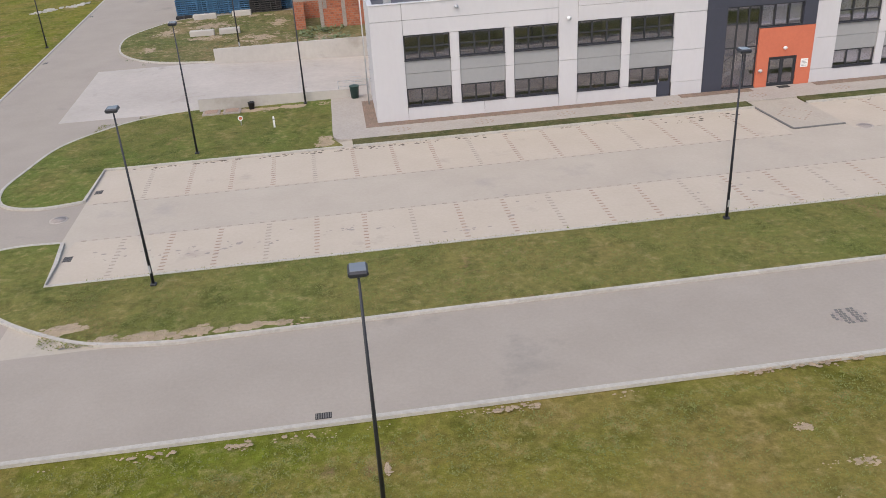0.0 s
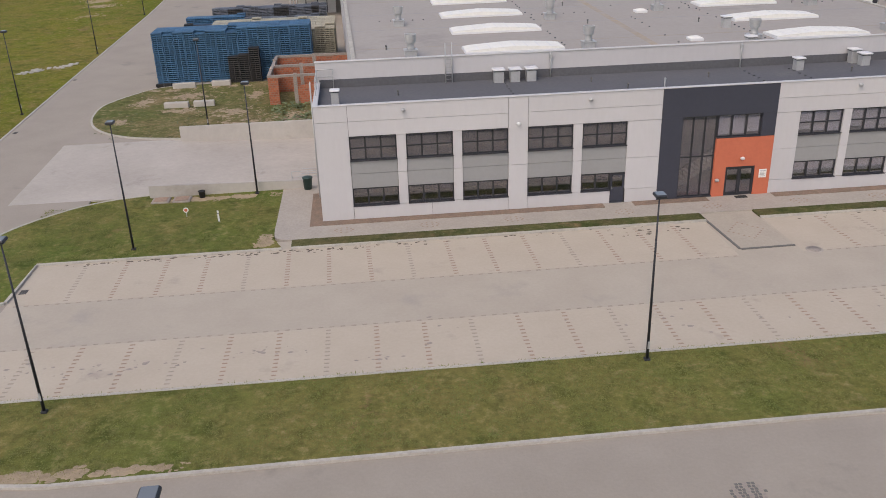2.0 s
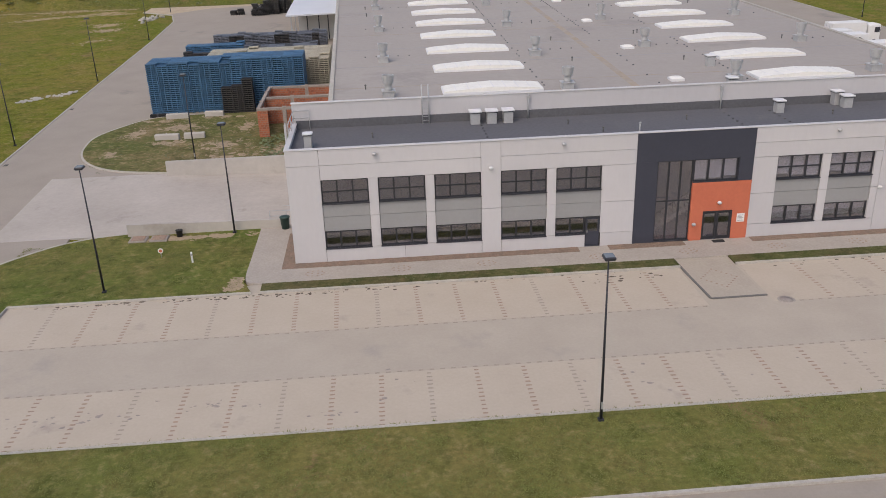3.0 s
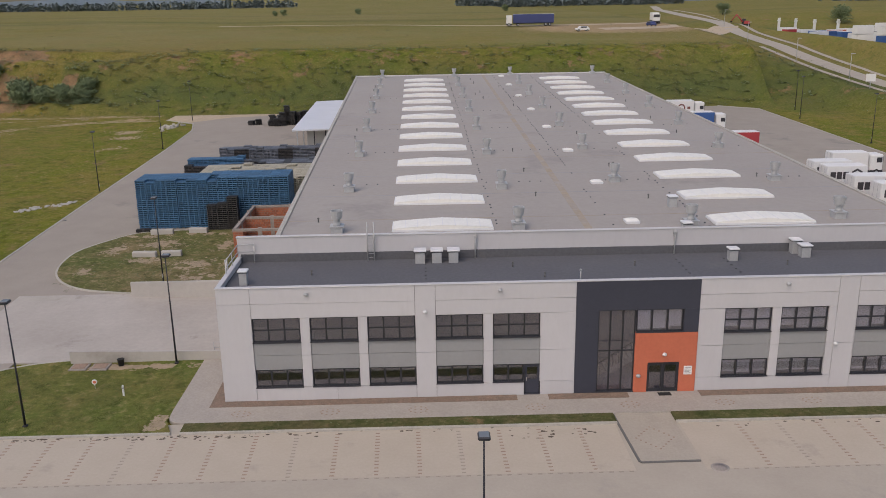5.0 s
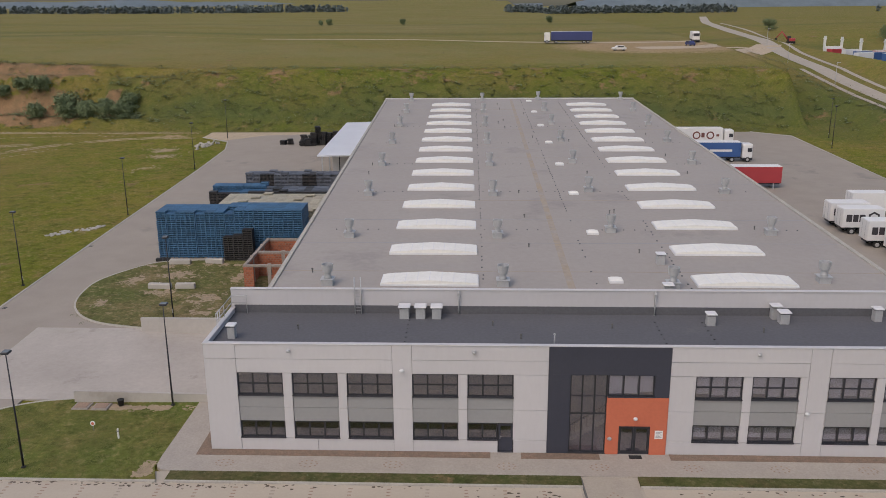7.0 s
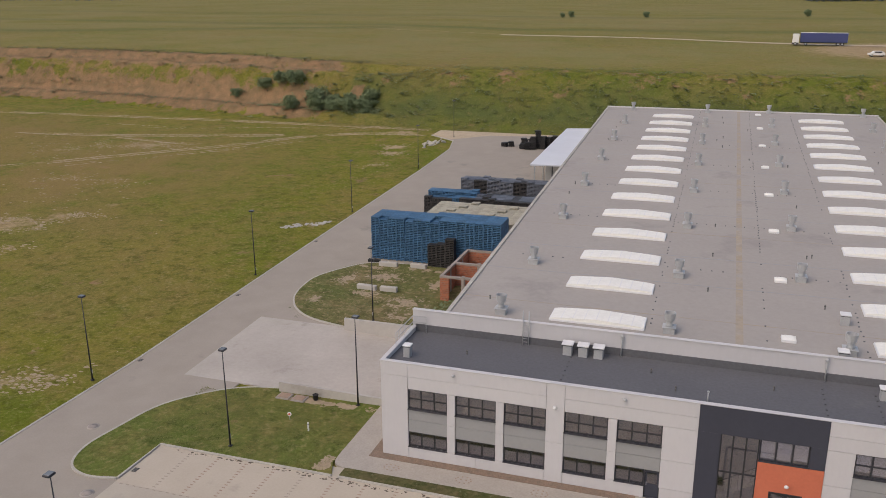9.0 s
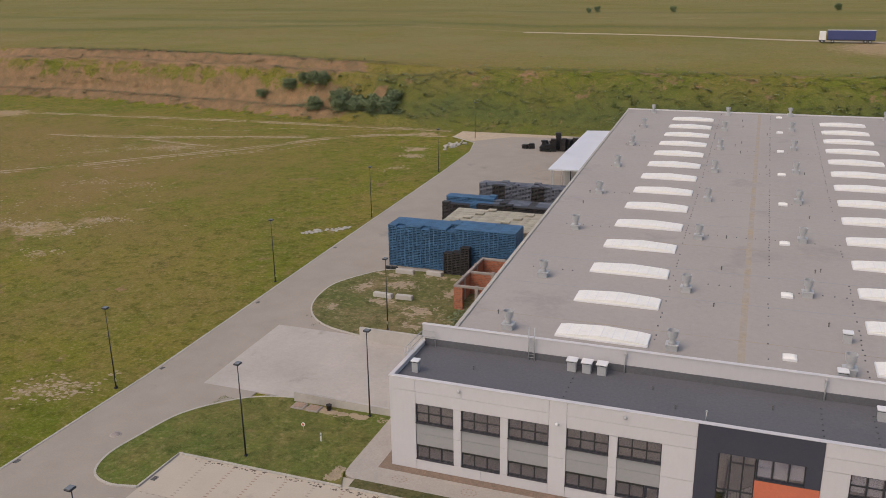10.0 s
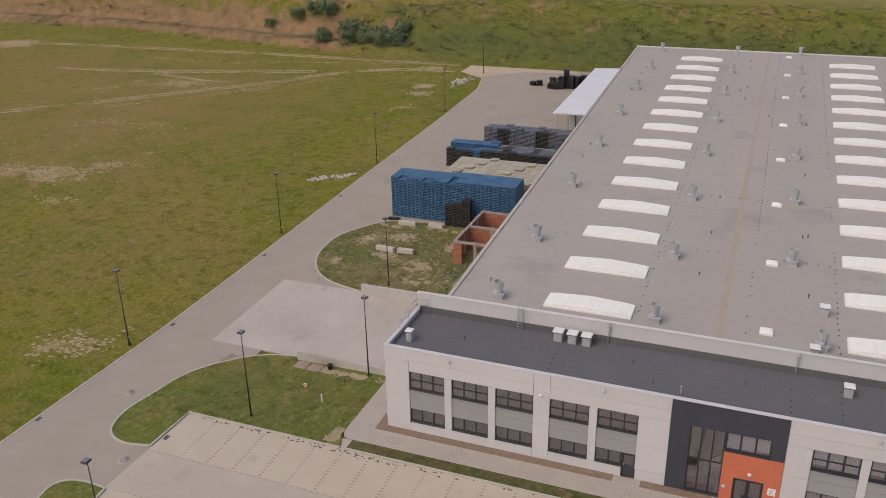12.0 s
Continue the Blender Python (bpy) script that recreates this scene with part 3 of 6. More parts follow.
for v in ex["geom"]:
    if isinstance(v, bmesh.types.BMVert):
        v.co.z -= 0.3
bmesh.ops.recalc_face_normals(bm, faces=bm.faces)
tagged(part("ramp_apron", bm, "apron"), "pale scuffed concrete apron sloping down to the loading dock", "pavement", kind="structure")


# verge between road and car park
nose = smooth_line([(-10.6, -27.5), (-14.1, -26.9), (-16.8, -25.4), (-19.4, -23.2), (-21.6, -20.4), (-22.5, -17.6), (-21.9, -16.3), (-20.3, -15.8), (-18.2, -15.9)])
edge = [(130, -27.3), (60, -27.3), (20, -27.3), (0, -27.4)] + nose + [(-17.9, -18.4), (-17.7, -21.0), (0, -21.0), (40, -21.0), (110, -21.0), (130, -21.0)]
def island_grid(name, outline, lift, label, mat="lawn"):
    """A raised turf bed inside an outline."""
    bm = bmesh.new()
    slab(bm, outline, -0.2, lift, plain)
    bmesh.ops.recalc_face_normals(bm, faces=bm.faces)
    ob = part(name, bm, mat)
    return tagged(ob, label, "grass verge", kind="structure")


def kerb(line, label="pale concrete kerb edging a grass verge", lift=0.14, width=0.18):
    bm = bmesh.new()
    strip(bm, line, width, -0.1, lift, plain)
    bmesh.ops.recalc_face_normals(bm, faces=bm.faces)
    return tagged(part("kerb", bm, "kerb"), label, "kerb", kind="structure")


island_grid("verge_middle", edge, 0.11, "mown green verge with dry patches between road and car park")
kerb(edge)
# verge by the car park's corner
low_edge = smooth_line([(-18.5, -9.8), (-21.0, -10.2), (-23.2, -9.2), (-24.1, -6.6), (-23.7, -3.2), (-22.6, 1.6), (-19.6, 5.4), (-16.8, 7.2), (-13.9, 7.9)])
low = low_edge + [(-3.3, 7.9), (-3.3, -2.6), (-2.6, -4.3), (-18.4, -4.3)]
island_grid("verge_corner", low, 0.11, "green verge with worn sandy edge beside the ramp wall")
kerb(low_edge)
kerb([(-2.6, -4.3), (-18.4, -4.3), (-18.5, -9.8)])
# verge above the ramp
up_edge = smooth_line([(-13.9, 23.5), (-18.7, 24.7), (-21.8, 26.8), (-23.9, 30.0), (-24.8, 34.0), (-24.6, 38.0), (-22.4, 42.2), (-20.0, 44.8), (-15.5, 45.6)])
up = up_edge + [(2.1, 45.6), (2.5, 23.1), (-13.9, 23.1)]
island_grid("verge_upper", up, 0.13, "weedy verge with bare soil patches by brick walls", "rough")
kerb(up_edge)
# edging of the perimeter road
kerb([(-31.3, -34.3), (-31.3, 8), (-31.6, 23.6), (-32.4, 55), (-33.3, 102), (-34.2, 124), (-36.5, 134), (-44, 140)], "flush concrete edging of the perimeter road", 0.05, 0.2)
kerb([(130, -34.3), (-31.3, -34.3)][::-1], "flush concrete edging of the road", 0.05, -0.2)
kerb([(91.5, -3), (91.5, 141), (84, 147)], "concrete kerb of the truck yard", 0.1, -0.2)

# walk along the front, gravel strip, planting strips, entrance apron
walk_line = smooth_line([(-3.3, 8.0), (-3.3, 2.0), (-3.3, -1.6), (-3.0, -2.7), (-2.0, -3.05)], 4)
sheet("pavement", "walk", walk_line + [(53.3, -3.05), (53.3, 0.0), (0.0, 0.0), (0.0, 8.0)], "warm grey paved walk along the facade", "pavement", 0.12)
sheet("pavement_entrance", "entry", [(26.9, -9.2), (30.4, -9.2), (30.4, -3.05), (26.62, -3.05)], "paved apron before the entrance", "pavement", 0.03)
for i, (a, b) in enumerate(((-0.9, 20.4), (22.6, 28.2), (33.2, 53.3))):
    sheet("gravel_strip", "gravel", [(a, -0.85), (b, -0.85), (b, -0.02), (a, -0.02)], "reddish gravel strip at the foot of the facade", "gravel", 0.145, 0.1)
sheet("gravel_strip_side", "gravel", [(-0.9, -0.02), (-0.02, -0.02), (-0.02, 6.0), (-0.9, 6.0)], "reddish gravel strip at the foot of the facade", "gravel", 0.145, 0.1)
for a, b in ((-2.0, 26.55), (30.45, 110)):
    island_grid("planting_strip", [(a, -4.3), (b, -4.3), (b, -3.06), (a, -3.06)], 0.13, "narrow weedy strip between car park and walk", "strip")
    kerb([(b, -4.3), (a, -4.3)], "pale kerb of the car park", 0.14)
bm = bmesh.new()
strip(bm, [(26.6, -3.2), (26.66, -4.6), (26.88, -9.22), (26.95, -9.3), (30.5, -9.25)], -0.12, -0.1, 0.07, plain)
bmesh.ops.recalc_face_normals(bm, faces=bm.faces)
tagged(part("kerb", bm, "joint"), "dark grey kerb round the entrance apron", "kerb", kind="structure")

# bay markings of darker blocks
def bay_line(name, x0, y0, x1, y1, mat, step=0.38, size=0.28):
    bm = bmesh.new()
    n = int(math.hypot(x1 - x0, y1 - y0) / step)
    for i in range(n):
        t = (i + 0.5) / n
        x, y = x0 + (x1 - x0) * t, y0 + (y1 - y0) * t
        w = size / 2 * random.uniform(0.8, 1.1)
        hx, hy = (w, 0.055) if abs(y1 - y0) > abs(x1 - x0) else (0.13, 0.05)
        box(bm, x - hx, x + hx, y - hy, y + hy, -0.02, 0.0115)
    return tagged(part(name, bm, mat), "row of darker paving blocks marking a parking bay", "bay marking", "bay markings", "structure")


for i in range(48):
    x = -14.9 + i * 2.6
    bay_line("bay_marking", x, -20.8, x + 0.02, -15.8, "mark" if i % 3 else "markgrey")
    if not 24.5 < x < 32.0 and i < 40:
        bay_line("bay_marking", x - 0.05, -10.1, x - 0.2, -4.7, "mark" if i % 4 else "markgrey")
bay_line("aisle_marking", -17.4, -15.62, 105, -15.62, "markgrey", 0.6)
bay_line("aisle_marking", -18.0, -10.28, 26.4, -10.28, "markgrey", 0.6)
bay_line("aisle_marking", 30.8, -10.28, 105, -10.28, "markgrey", 0.6)


# ---- the building ----
TOP = 8.4
building = thing("office_hall", "pale grey two-storey office front with a long flat-roofed production hall", "building")


def hall_z(y):
    return 9.65 + 0.0182 * (y - 8.0)


def hall_x(y):
    """The hall's left flank, set back from the office's corner and not quite square to it."""
    return 2.8 - 0.0235 * (y - 8.0)


LEFT = [(2.28, 5.55), (6.22, 9.50), (10.15, 13.42), (14.82, 18.08), (18.75, 22.0)]
RIGHT = [(34.76, 38.05), (38.68, 41.96), (43.95, 47.2), (47.8, 51.05)]
LO0, LO1, UP0, UP1 = 1.13, 2.42, 4.48, 6.22
G = 0.012


def panel(x0, x1, z0, z1, mat="panel", y0=0.0, y1=0.25):
    part("panel" if mat == "panel" else "spandrel", boxes((x0 + G, x1 - G, y0, y1, z0 + G, z1 - G), bevel=0.008), mat, building)


def front_group(x0, x1, wins, skirt):
    """Precast panels round a group of window bays."""
    panel(x0, x1, 7.28, TOP)
    panel(x0, x1, UP1, 7.28)
    edges = [x0] + [v for w in wins for v in w] + [x1]
    for a, b in zip(edges[0::2], edges[1::2]):
        if b - a > 0.05:
            panel(a, b, LO0, 3.5)
            panel(a, b, 3.5, UP1)
    for a, b in skirt:
        panel(a, b, 0.0, LO0)
    for a, b in wins:
        panel(a, b, LO1, 3.5, "grey", 0.07, 0.3)
        panel(a, b, 3.5, UP0, "grey", 0.07, 0.3)


panel(0.0, 2.28, 0.0, 7.28)
panel(0.0, 2.28, 7.28, TOP)
front_group(2.28, 13.42, LEFT[:3], [(2.28, 7.9), (7.9, 13.42)])
panel(13.42, 14.82, 0.0, 3.5)
panel(13.42, 14.82, 3.5, TOP)
front_group(14.82, 24.45, LEFT[3:], [(14.82, 20.93), (22.05, 24.45)])
front_group(32.95, 42.5, RIGHT[:2], [(32.95, 42.5)])
panel(42.5, 43.9, 0.0, 3.5)
panel(42.5, 43.9, 3.5, TOP)
front_group(43.9, 53.3, RIGHT[2:], [(43.9, 53.3)])
# dark backing seen in the joints; the room side of the wall stays open at the windows
rows = []
for x0, x1, wins in ((0.02, 24.43, LEFT), (32.97, 53.28, RIGHT)):
    edges = [x0] + [v for w in wins for v in w] + [x1]
    for a, b in zip(edges[0::2], edges[1::2]):
        rows.append((a + 0.02, b - 0.02, 0.1, 0.32, 0.0, TOP - 0.03))
    for a, b in wins:
        for z0, z1 in ((0.0, LO0 - 0.02), (LO1 + 0.02, UP0 - 0.02), (UP1 + 0.02, TOP - 0.03)):
            if z0 == 0.0 and a == 18.75:
                rows.append((a, 20.9, 0.1, 0.32, z0, z1))
            else:
                rows.append((a - 0.02, b + 0.02, 0.1 if z0 != LO1 + 0.02 else 0.2, 0.32, z0, z1))
for r in rows:
    part("wall_backing", boxes(r), "joint", building)


def window(x0, x1, z0, z1, cols, rows_, blinds=0.0, y=0.14):
    """A dark framed window in its opening, with panes and perhaps a blind."""
    w = new("window")
    w.parent = building
    fr = bmesh.new()
    t = 0.09
    box(fr, x0, x1, y, y + 0.1, z0, z0 + t)
    box(fr, x0, x1, y, y + 0.1, z1 - t, z1)
    box(fr, x0, x0 + t, y, y + 0.1, z0 + t, z1 - t)
    box(fr, x1 - t, x1, y, y + 0.1, z0 + t, z1 - t)
    for i in range(1, cols):
        c = x0 + (x1 - x0) * i / cols
        box(fr, c - 0.06, c + 0.06, y - 0.005, y + 0.1, z0 + t, z1 - t)
    hz = [z0 + t] + [z0 + (z1 - z0) * j / rows_ for j in range(1, rows_)] + [z1 - t]
    for c in hz[1:-1]:
        box(fr, x0 + t, x1 - t, y - 0.003, y + 0.09, c - 0.045, c + 0.045)
    part("window_frame", fr, "frame", w)
    part("window_sill", boxes((x0 - 0.03, x1 + 0.03, y - 0.2, y, z0 - 0.05, z0), bevel=0.005), "frame", w)
    for i in range(cols):
        for j in range(rows_):
            a, b = x0 + (x1 - x0) * i / cols, x0 + (x1 - x0) * (i + 1) / cols
            c, d = z0 + (z1 - z0) * j / rows_, z0 + (z1 - z0) * (j + 1) / rows_
            p = part("pane", boxes((a, b, y + 0.04, y + 0.055, c, d)), "glass", w)
            p.visible_shadow = False
    if blinds:
        for i in range(cols):
            a, b = x0 + (x1 - x0) * i / cols + 0.1, x0 + (x1 - x0) * (i + 1) / cols - 0.1
            drop = blinds * random.uniform(0.85, 1.0)
            bl = bmesh.new()
            box(bl, a, b, y + 0.16, y + 0.18, z1 - (z1 - z0) * drop, z1 - 0.05)
            part("blind", bl, "blind", w, "white pulled-down blind")
    return w


for k, (a, b) in enumerate(LEFT):
    window(a, b, UP0, UP1, 3, 2)
    if k < 4:
        window(a, b, LO0, LO1, 3, 1)
    else:
        window(a, 20.9, LO0, LO1, 2, 1)
for a, b in RIGHT:
    window(a, b, UP0, UP1, 3, 2, 0.95)
    window(a, b, LO0, LO1, 3, 1, 0.9)

# service door beside the last left bay
door = new("service_door")
door.parent = building
part("door_frame", boxes((20.93, 21.0, 0.1, 0.26, 0.13, LO1), (21.98, 22.05, 0.1, 0.26, 0.13, LO1), (21.0, 21.98, 0.1, 0.26, 2.3, LO1)), "frame", door)
part("door_leaf", boxes((21.0, 21.98, 0.16, 0.22, 0.13, 1.25), (21.0, 21.12, 0.16, 0.22, 1.25, 2.3), (21.86, 21.98, 0.16, 0.22, 1.25, 2.3), (21.12, 21.86, 0.16, 0.22, 2.18, 2.3)), "dark", door)
part("pane", boxes((21.12, 21.86, 0.18, 0.195, 1.25, 2.18)), "glass", door)
part("door_handle", tube(bmesh.new(), (21.1, 0.1, 1.15), (21.1, 0.1, 1.4), 0.02), "zinc", door)

# dark entrance portal with stair glazing
PX0, PX1 = 24.45, 32.95
part("cladding", boxes((PX0, 26.0, -0.03, 0.28, 0.0, 6.28), (PX0, PX1, -0.03, 0.28, 6.28, TOP - 0.03), (31.92, PX1, -0.03, 0.28, 4.57, 6.28), bevel=0.008), "dark", building, "anthracite portal cladding")
part("orange_surround", boxes((28.62, 29.54, -0.06, 0.28, 0.1, 4.56), (31.77, PX1 - 0.01, -0.06, 0.28, 0.1, 4.56), (29.54, 31.77, -0.06, 0.28, 2.36, 4.56)), "orange", building, "terracotta orange rendered surround")
window(28.66, 31.92, 4.62, 6.28, 3, 1, 0.97)
st = window(26.0, 28.62, 0.2, 6.28, 3, 2)
dr = new("entrance_door")
dr.parent = building
part("door_frame", boxes((29.54, 29.64, 0.02, 0.2, 0.13, 2.36), (31.67, 31.77, 0.02, 0.2, 0.13, 2.36), (29.64, 31.67, 0.02, 0.2, 2.24, 2.36), (30.6, 30.7, 0.02, 0.2, 0.13, 2.24)), "frame", dr)
for a, b in ((29.64, 30.6), (30.7, 31.67)):
    lf = part("door_leaf", boxes((a, a + 0.09, 0.06, 0.14, 0.13, 2.24), (b - 0.09, b, 0.06, 0.14, 0.13, 2.24), (a + 0.09, b - 0.09, 0.06, 0.14, 0.13, 0.35), (a + 0.09, b - 0.09, 0.06, 0.14, 2.12, 2.24)), "frame", dr)
    part("pane", boxes((a + 0.09, b - 0.09, 0.09, 0.105, 0.35, 2.12)), "glass", lf)
mat_ = tagged(part("door_mat", boxes((30.3, 31.2, -0.7, -0.2, 0.12, 0.145), bevel=0.008), "tyre"), "black rubber mat on the paving before the entrance", "door mat")
sg = thing("sign_plate", "white sign plate with grey lines on the orange wall", "sign")
part("plate", boxes((32.1, 32.68, -0.09, -0.06, 1.4, 2.05), bevel=0.008), "paper", sg)
for i in range(5):
    part("text_bar", boxes((32.17, 32.6 - 0.1 * (i % 2), -0.094, -0.0905, 1.5 + i * 0.1, 1.54 + i * 0.1)), "grey", sg)
for x, z in ((30.65, 3.0), (6.1, 7.95), (38.9, 7.95), (19.2, 7.95), (14.1, 6.5), (42.6, 3.5), (28.9, 1.4)):
    lamp_ = thing("wall_lamp", "small white wall light on the facade", "wall lamp", "facade lights")
    part("housing", lathe(bmesh.new(), [(0.06, -0.1), (0.14, -0.05), (0.16, 0.05), (0.1, 0.12), (0.04, 0.14)], 12), "whitecap" if z in (3.0, 6.5, 3.5) else "zinc", lamp_)
    part("bracket", boxes((-0.04, 0.04, 0.0, 0.17, -0.04, 0.04)), "zinc", lamp_)
    lamp_.location = (x, -0.17 if z != 3.0 else -0.24, z)

# stair seen through the glazing
stair = thing("staircase", "concrete stair with dark rail behind the entrance glazing", "stairs")
bm = bmesh.new()
for i in range(20):
    box(bm, 26.0 + i * 0.27, 26.27 + i * 0.27 + 0.02, 2.0, 3.4, 0.1 + i * 0.17 - 0.25, 0.1 + (i + 1) * 0.17)
part("flight", bm, "concrete", stair)
bm = bmesh.new()
tube(bm, (26.1, 2.0, 1.2), (31.3, 2.0, 4.6), 0.03, n=8)
for i in range(12):
    tube(bm, (26.2 + i * 0.45, 2.0, 0.3 + i * 0.285), (26.2 + i * 0.45, 2.0, 1.25 + i * 0.295), 0.015, n=6)
part("rail", bm, "frame", stair)

# rooms behind, floor between, roofs
part("inner_wall", boxes((0.3, 53.0, 5.6, 5.8, 0.0, 7.7)), "room", building)
part("inner_floor", boxes((0.3, 25.9, 0.33, 5.6, 3.2, 3.5), (31.4, 53.0, 0.33, 5.6, 3.2, 3.5), (0.3, 53.0, 0.33, 5.6, -0.1, 0.1)), "room", building)
bm = bmesh.new()
for x in (5.9, 9.8, 14.1, 18.4, 23.9, 33.2, 38.4, 42.9, 47.5):
    box(bm, x - 0.06, x + 0.06, 0.34, 5.59, 0.1, 7.7)
part("inner_partition", bm, "room", building)
part("side_wall", boxes((0.0, 0.25, 0.26, 7.6, -1.2, TOP), bevel=0.01), "panel", building)
part("side_wall", boxes((53.05, 53.3, 0.26, 7.6, 0.0, TOP), bevel=0.01), "panel", building)
part("roof_low", boxes((0.25, 53.05, 0.32, 7.6, 7.75, 8.0)), "bitumen", building, "dark bitumen roof behind a low parapet")
part("coping", boxes((-0.04, 53.34, -0.05, 0.36, TOP, TOP + 0.06), (-0.04, 0.32, 0.36, 7.6, TOP, TOP + 0.06), (53.0, 53.34, 0.36, 7.6, TOP, TOP + 0.06), bevel=0.012), "coping", building)
part("upstand", boxes((0.25, 53.05, 7.52, 7.6, 8.0, 8.62)), "bitumen", building)
part("hall_front", boxes((0.0, 53.3, 7.6, 7.85, 0.0, 9.9), bevel=0.01), "panel", building)
part("coping", boxes((-0.04, 53.34, 7.55, 7.95, 9.9, 9.98), bevel=0.012), "coping", building)
bm = bmesh.new()
HY = 131.0
for k in (0, 1):
    q = [bm.verts.new((x, y, z)) for y, top in ((7.85, hall_z(7.85) + 0.02), (HY, hall_z(HY) + 0.02)) for x in ((53.0, 53.3) if k else (hall_x(y), hall_x(y) + 0.3)) for z in (-1.3, top)]
    for f in ((0, 1, 5, 4), (2, 6, 7, 3), (1, 3, 7, 5), (0, 2, 3, 1), (4, 5, 7, 6)):
        bm.faces.new([q[i] for i in f])
box(bm, hall_x(HY) + 0.3, 53.0, HY - 0.3, HY, 0.0, hall_z(HY) + 0.02)
bmesh.ops.recalc_face_normals(bm, faces=bm.faces)
part("hall_wall", bm, "panel", building)


def roof_plane(x0, x1, y0, y1, up, down=0.2):
    bm = bmesh.new()
    s = lambda x, y: x + (hall_x(y) if x < 5 else 0.0)
    q = [bm.verts.new((s(x, y), y, hall_z(y) + z)) for y in (y0, y1) for x in (x0, x1) for z in (up - down, up)]
    for f in ((0, 1, 5, 4), (2, 6, 7, 3), (1, 3, 7, 5), (0, 2, 3, 1), (4, 5, 7, 6), (0, 4, 6, 2)):
        bm.faces.new([q[i] for i in f])
    bmesh.ops.recalc_face_normals(bm, faces=bm.faces)
    return bm


part("roof_hall", roof_plane(0.3, 53.0, 7.85, HY - 0.3, 0.0), "roof", building, "grey membrane roof of the hall")
part("roof_valley", roof_plane(26.65, 27.25, 8.2, HY - 1, 0.005, 0.02), "roofstain", building, "sandy silted drainage line of the roof")
for x0, x1 in ((-0.06, 0.30), (52.96, 53.36)):
    part("coping", roof_plane(x0, x1, 7.95, HY, 0.12, 0.2), "kerb", building)
part("coping", boxes((hall_x(HY) - 0.06, 53.36, HY - 0.36, HY + 0.06, hall_z(HY), hall_z(HY) + 0.2)), "coping", building)


# ---- roof things ----
def skylight(at):
    s = thing("skylight", "white ribbed polycarbonate barrel skylight on the flat roof", "skylight", "roof skylights", at=at)
    w, d, h = 7.8, 2.45, 0.36
    part("kerb_frame", boxes((-w / 2 - 0.06, w / 2 + 0.06, -0.06, d + 0.06, -0.1, 0.16), bevel=0.02), "whitecap", s)
    bm = bmesh.new()
    n = 16
    pts = [(-w / 2 + w * i / n, 0.16 + (0.06 if i in (0, n) else 0.11 + (h - 0.14) * (1 - abs(2 * i / n - 1) ** 1.1))) for i in range(n + 1)]
    f = [bm.verts.new((x, 0, z)) for x, z in pts]
    b = [bm.verts.new((x, d, z)) for x, z in pts]
    fl = [bm.verts.new((x, 0, 0.16)) for x, z in pts]
    bl = [bm.verts.new((x, d, 0.16)) for x, z in pts]
    for i in range(n):
        bm.faces.new((f[i], f[i + 1], b[i + 1], b[i]))
        bm.faces.new((fl[i], fl[i + 1], f[i + 1], f[i]))
        bm.faces.new((bl[i + 1], bl[i], b[i], b[i + 1]))
    bm.faces.new((fl[0], f[0], b[0], bl[0]))
    bm.faces.new((f[n], fl[n], bl[n], b[n]))
    bmesh.ops.recalc_face_normals(bm, faces=bm.faces)
    part("vault", bm, "skylight", s)
    for i in range(0, n + 1, 2):
        x, z = pts[i]
        part("rib", boxes((x - 0.03, x + 0.03, -0.015, d + 0.015, z - 0.03, z + 0.012)), "whitecap", s)
    return s


first = None
SKY_Y = [9.3 + 8.45 * i for i in range(14)]
for xc, drift in ((15.6, -0.0107), (40.85, 0.0095)):
    for y in SKY_Y:
        at = (xc + drift * (y - 8.6), y, hall_z(y))
        if first is None:
            first = skylight(at)
        else:
            copy_thing(first, Matrix.Translation(at))


def ventilator(at):
    v = thing("roof_ventilator", "galvanised roof exhaust fan on a square kerb", "roof ventilator", "roof ventilators", at=at)
    part("base", boxes((-0.46, 0.46, -0.46, 0.46, -0.1, 0.55), bevel=0.03), "zinc", v)
    part("flange", boxes((-0.54, 0.54, -0.54, 0.54, 0.5, 0.56)), "zinc", v)
    part("duct", lathe(bmesh.new(), [(0.34, 0.55), (0.27, 0.72), (0.27, 1.0), (0.33, 1.06)], 16), "zinc", v)
    part("cowl", lathe(bmesh.new(), [(0.30, 1.04), (0.40, 1.10), (0.47, 1.72), (0.43, 1.72), (0.38, 1.3)], 14, smooth=False), "zinc", v, "flared drum cowl")
    part("flap", boxes((-0.43, -0.38, -0.22, 0.22, 1.5, 1.76)), "zinc", v)
    part("flap", boxes((0.38, 0.43, -0.22, 0.22, 1.5, 1.74)), "zinc", v)
    return v


first = None
VENT_Y = [9.6] + [23.4 + 17.3 * i for i in range(7)]
for x0, drift, ys in ((7.4, -0.014, VENT_Y), (21.5, -0.006, VENT_Y), (32.4, 0.003, [y + 2.0 for y in VENT_Y[1:]]), (47.2, 0.025, [y + 1.2 for y in VENT_Y]), (34.9, 0.0, [9.2])):
    for y in ys:
        y = min(y, 129.5)
        at = (x0 + drift * (y - 9), y, hall_z(y))
        if first is None:
            first = ventilator(at)
        else:
            copy_thing(first, Matrix.Translation(at))


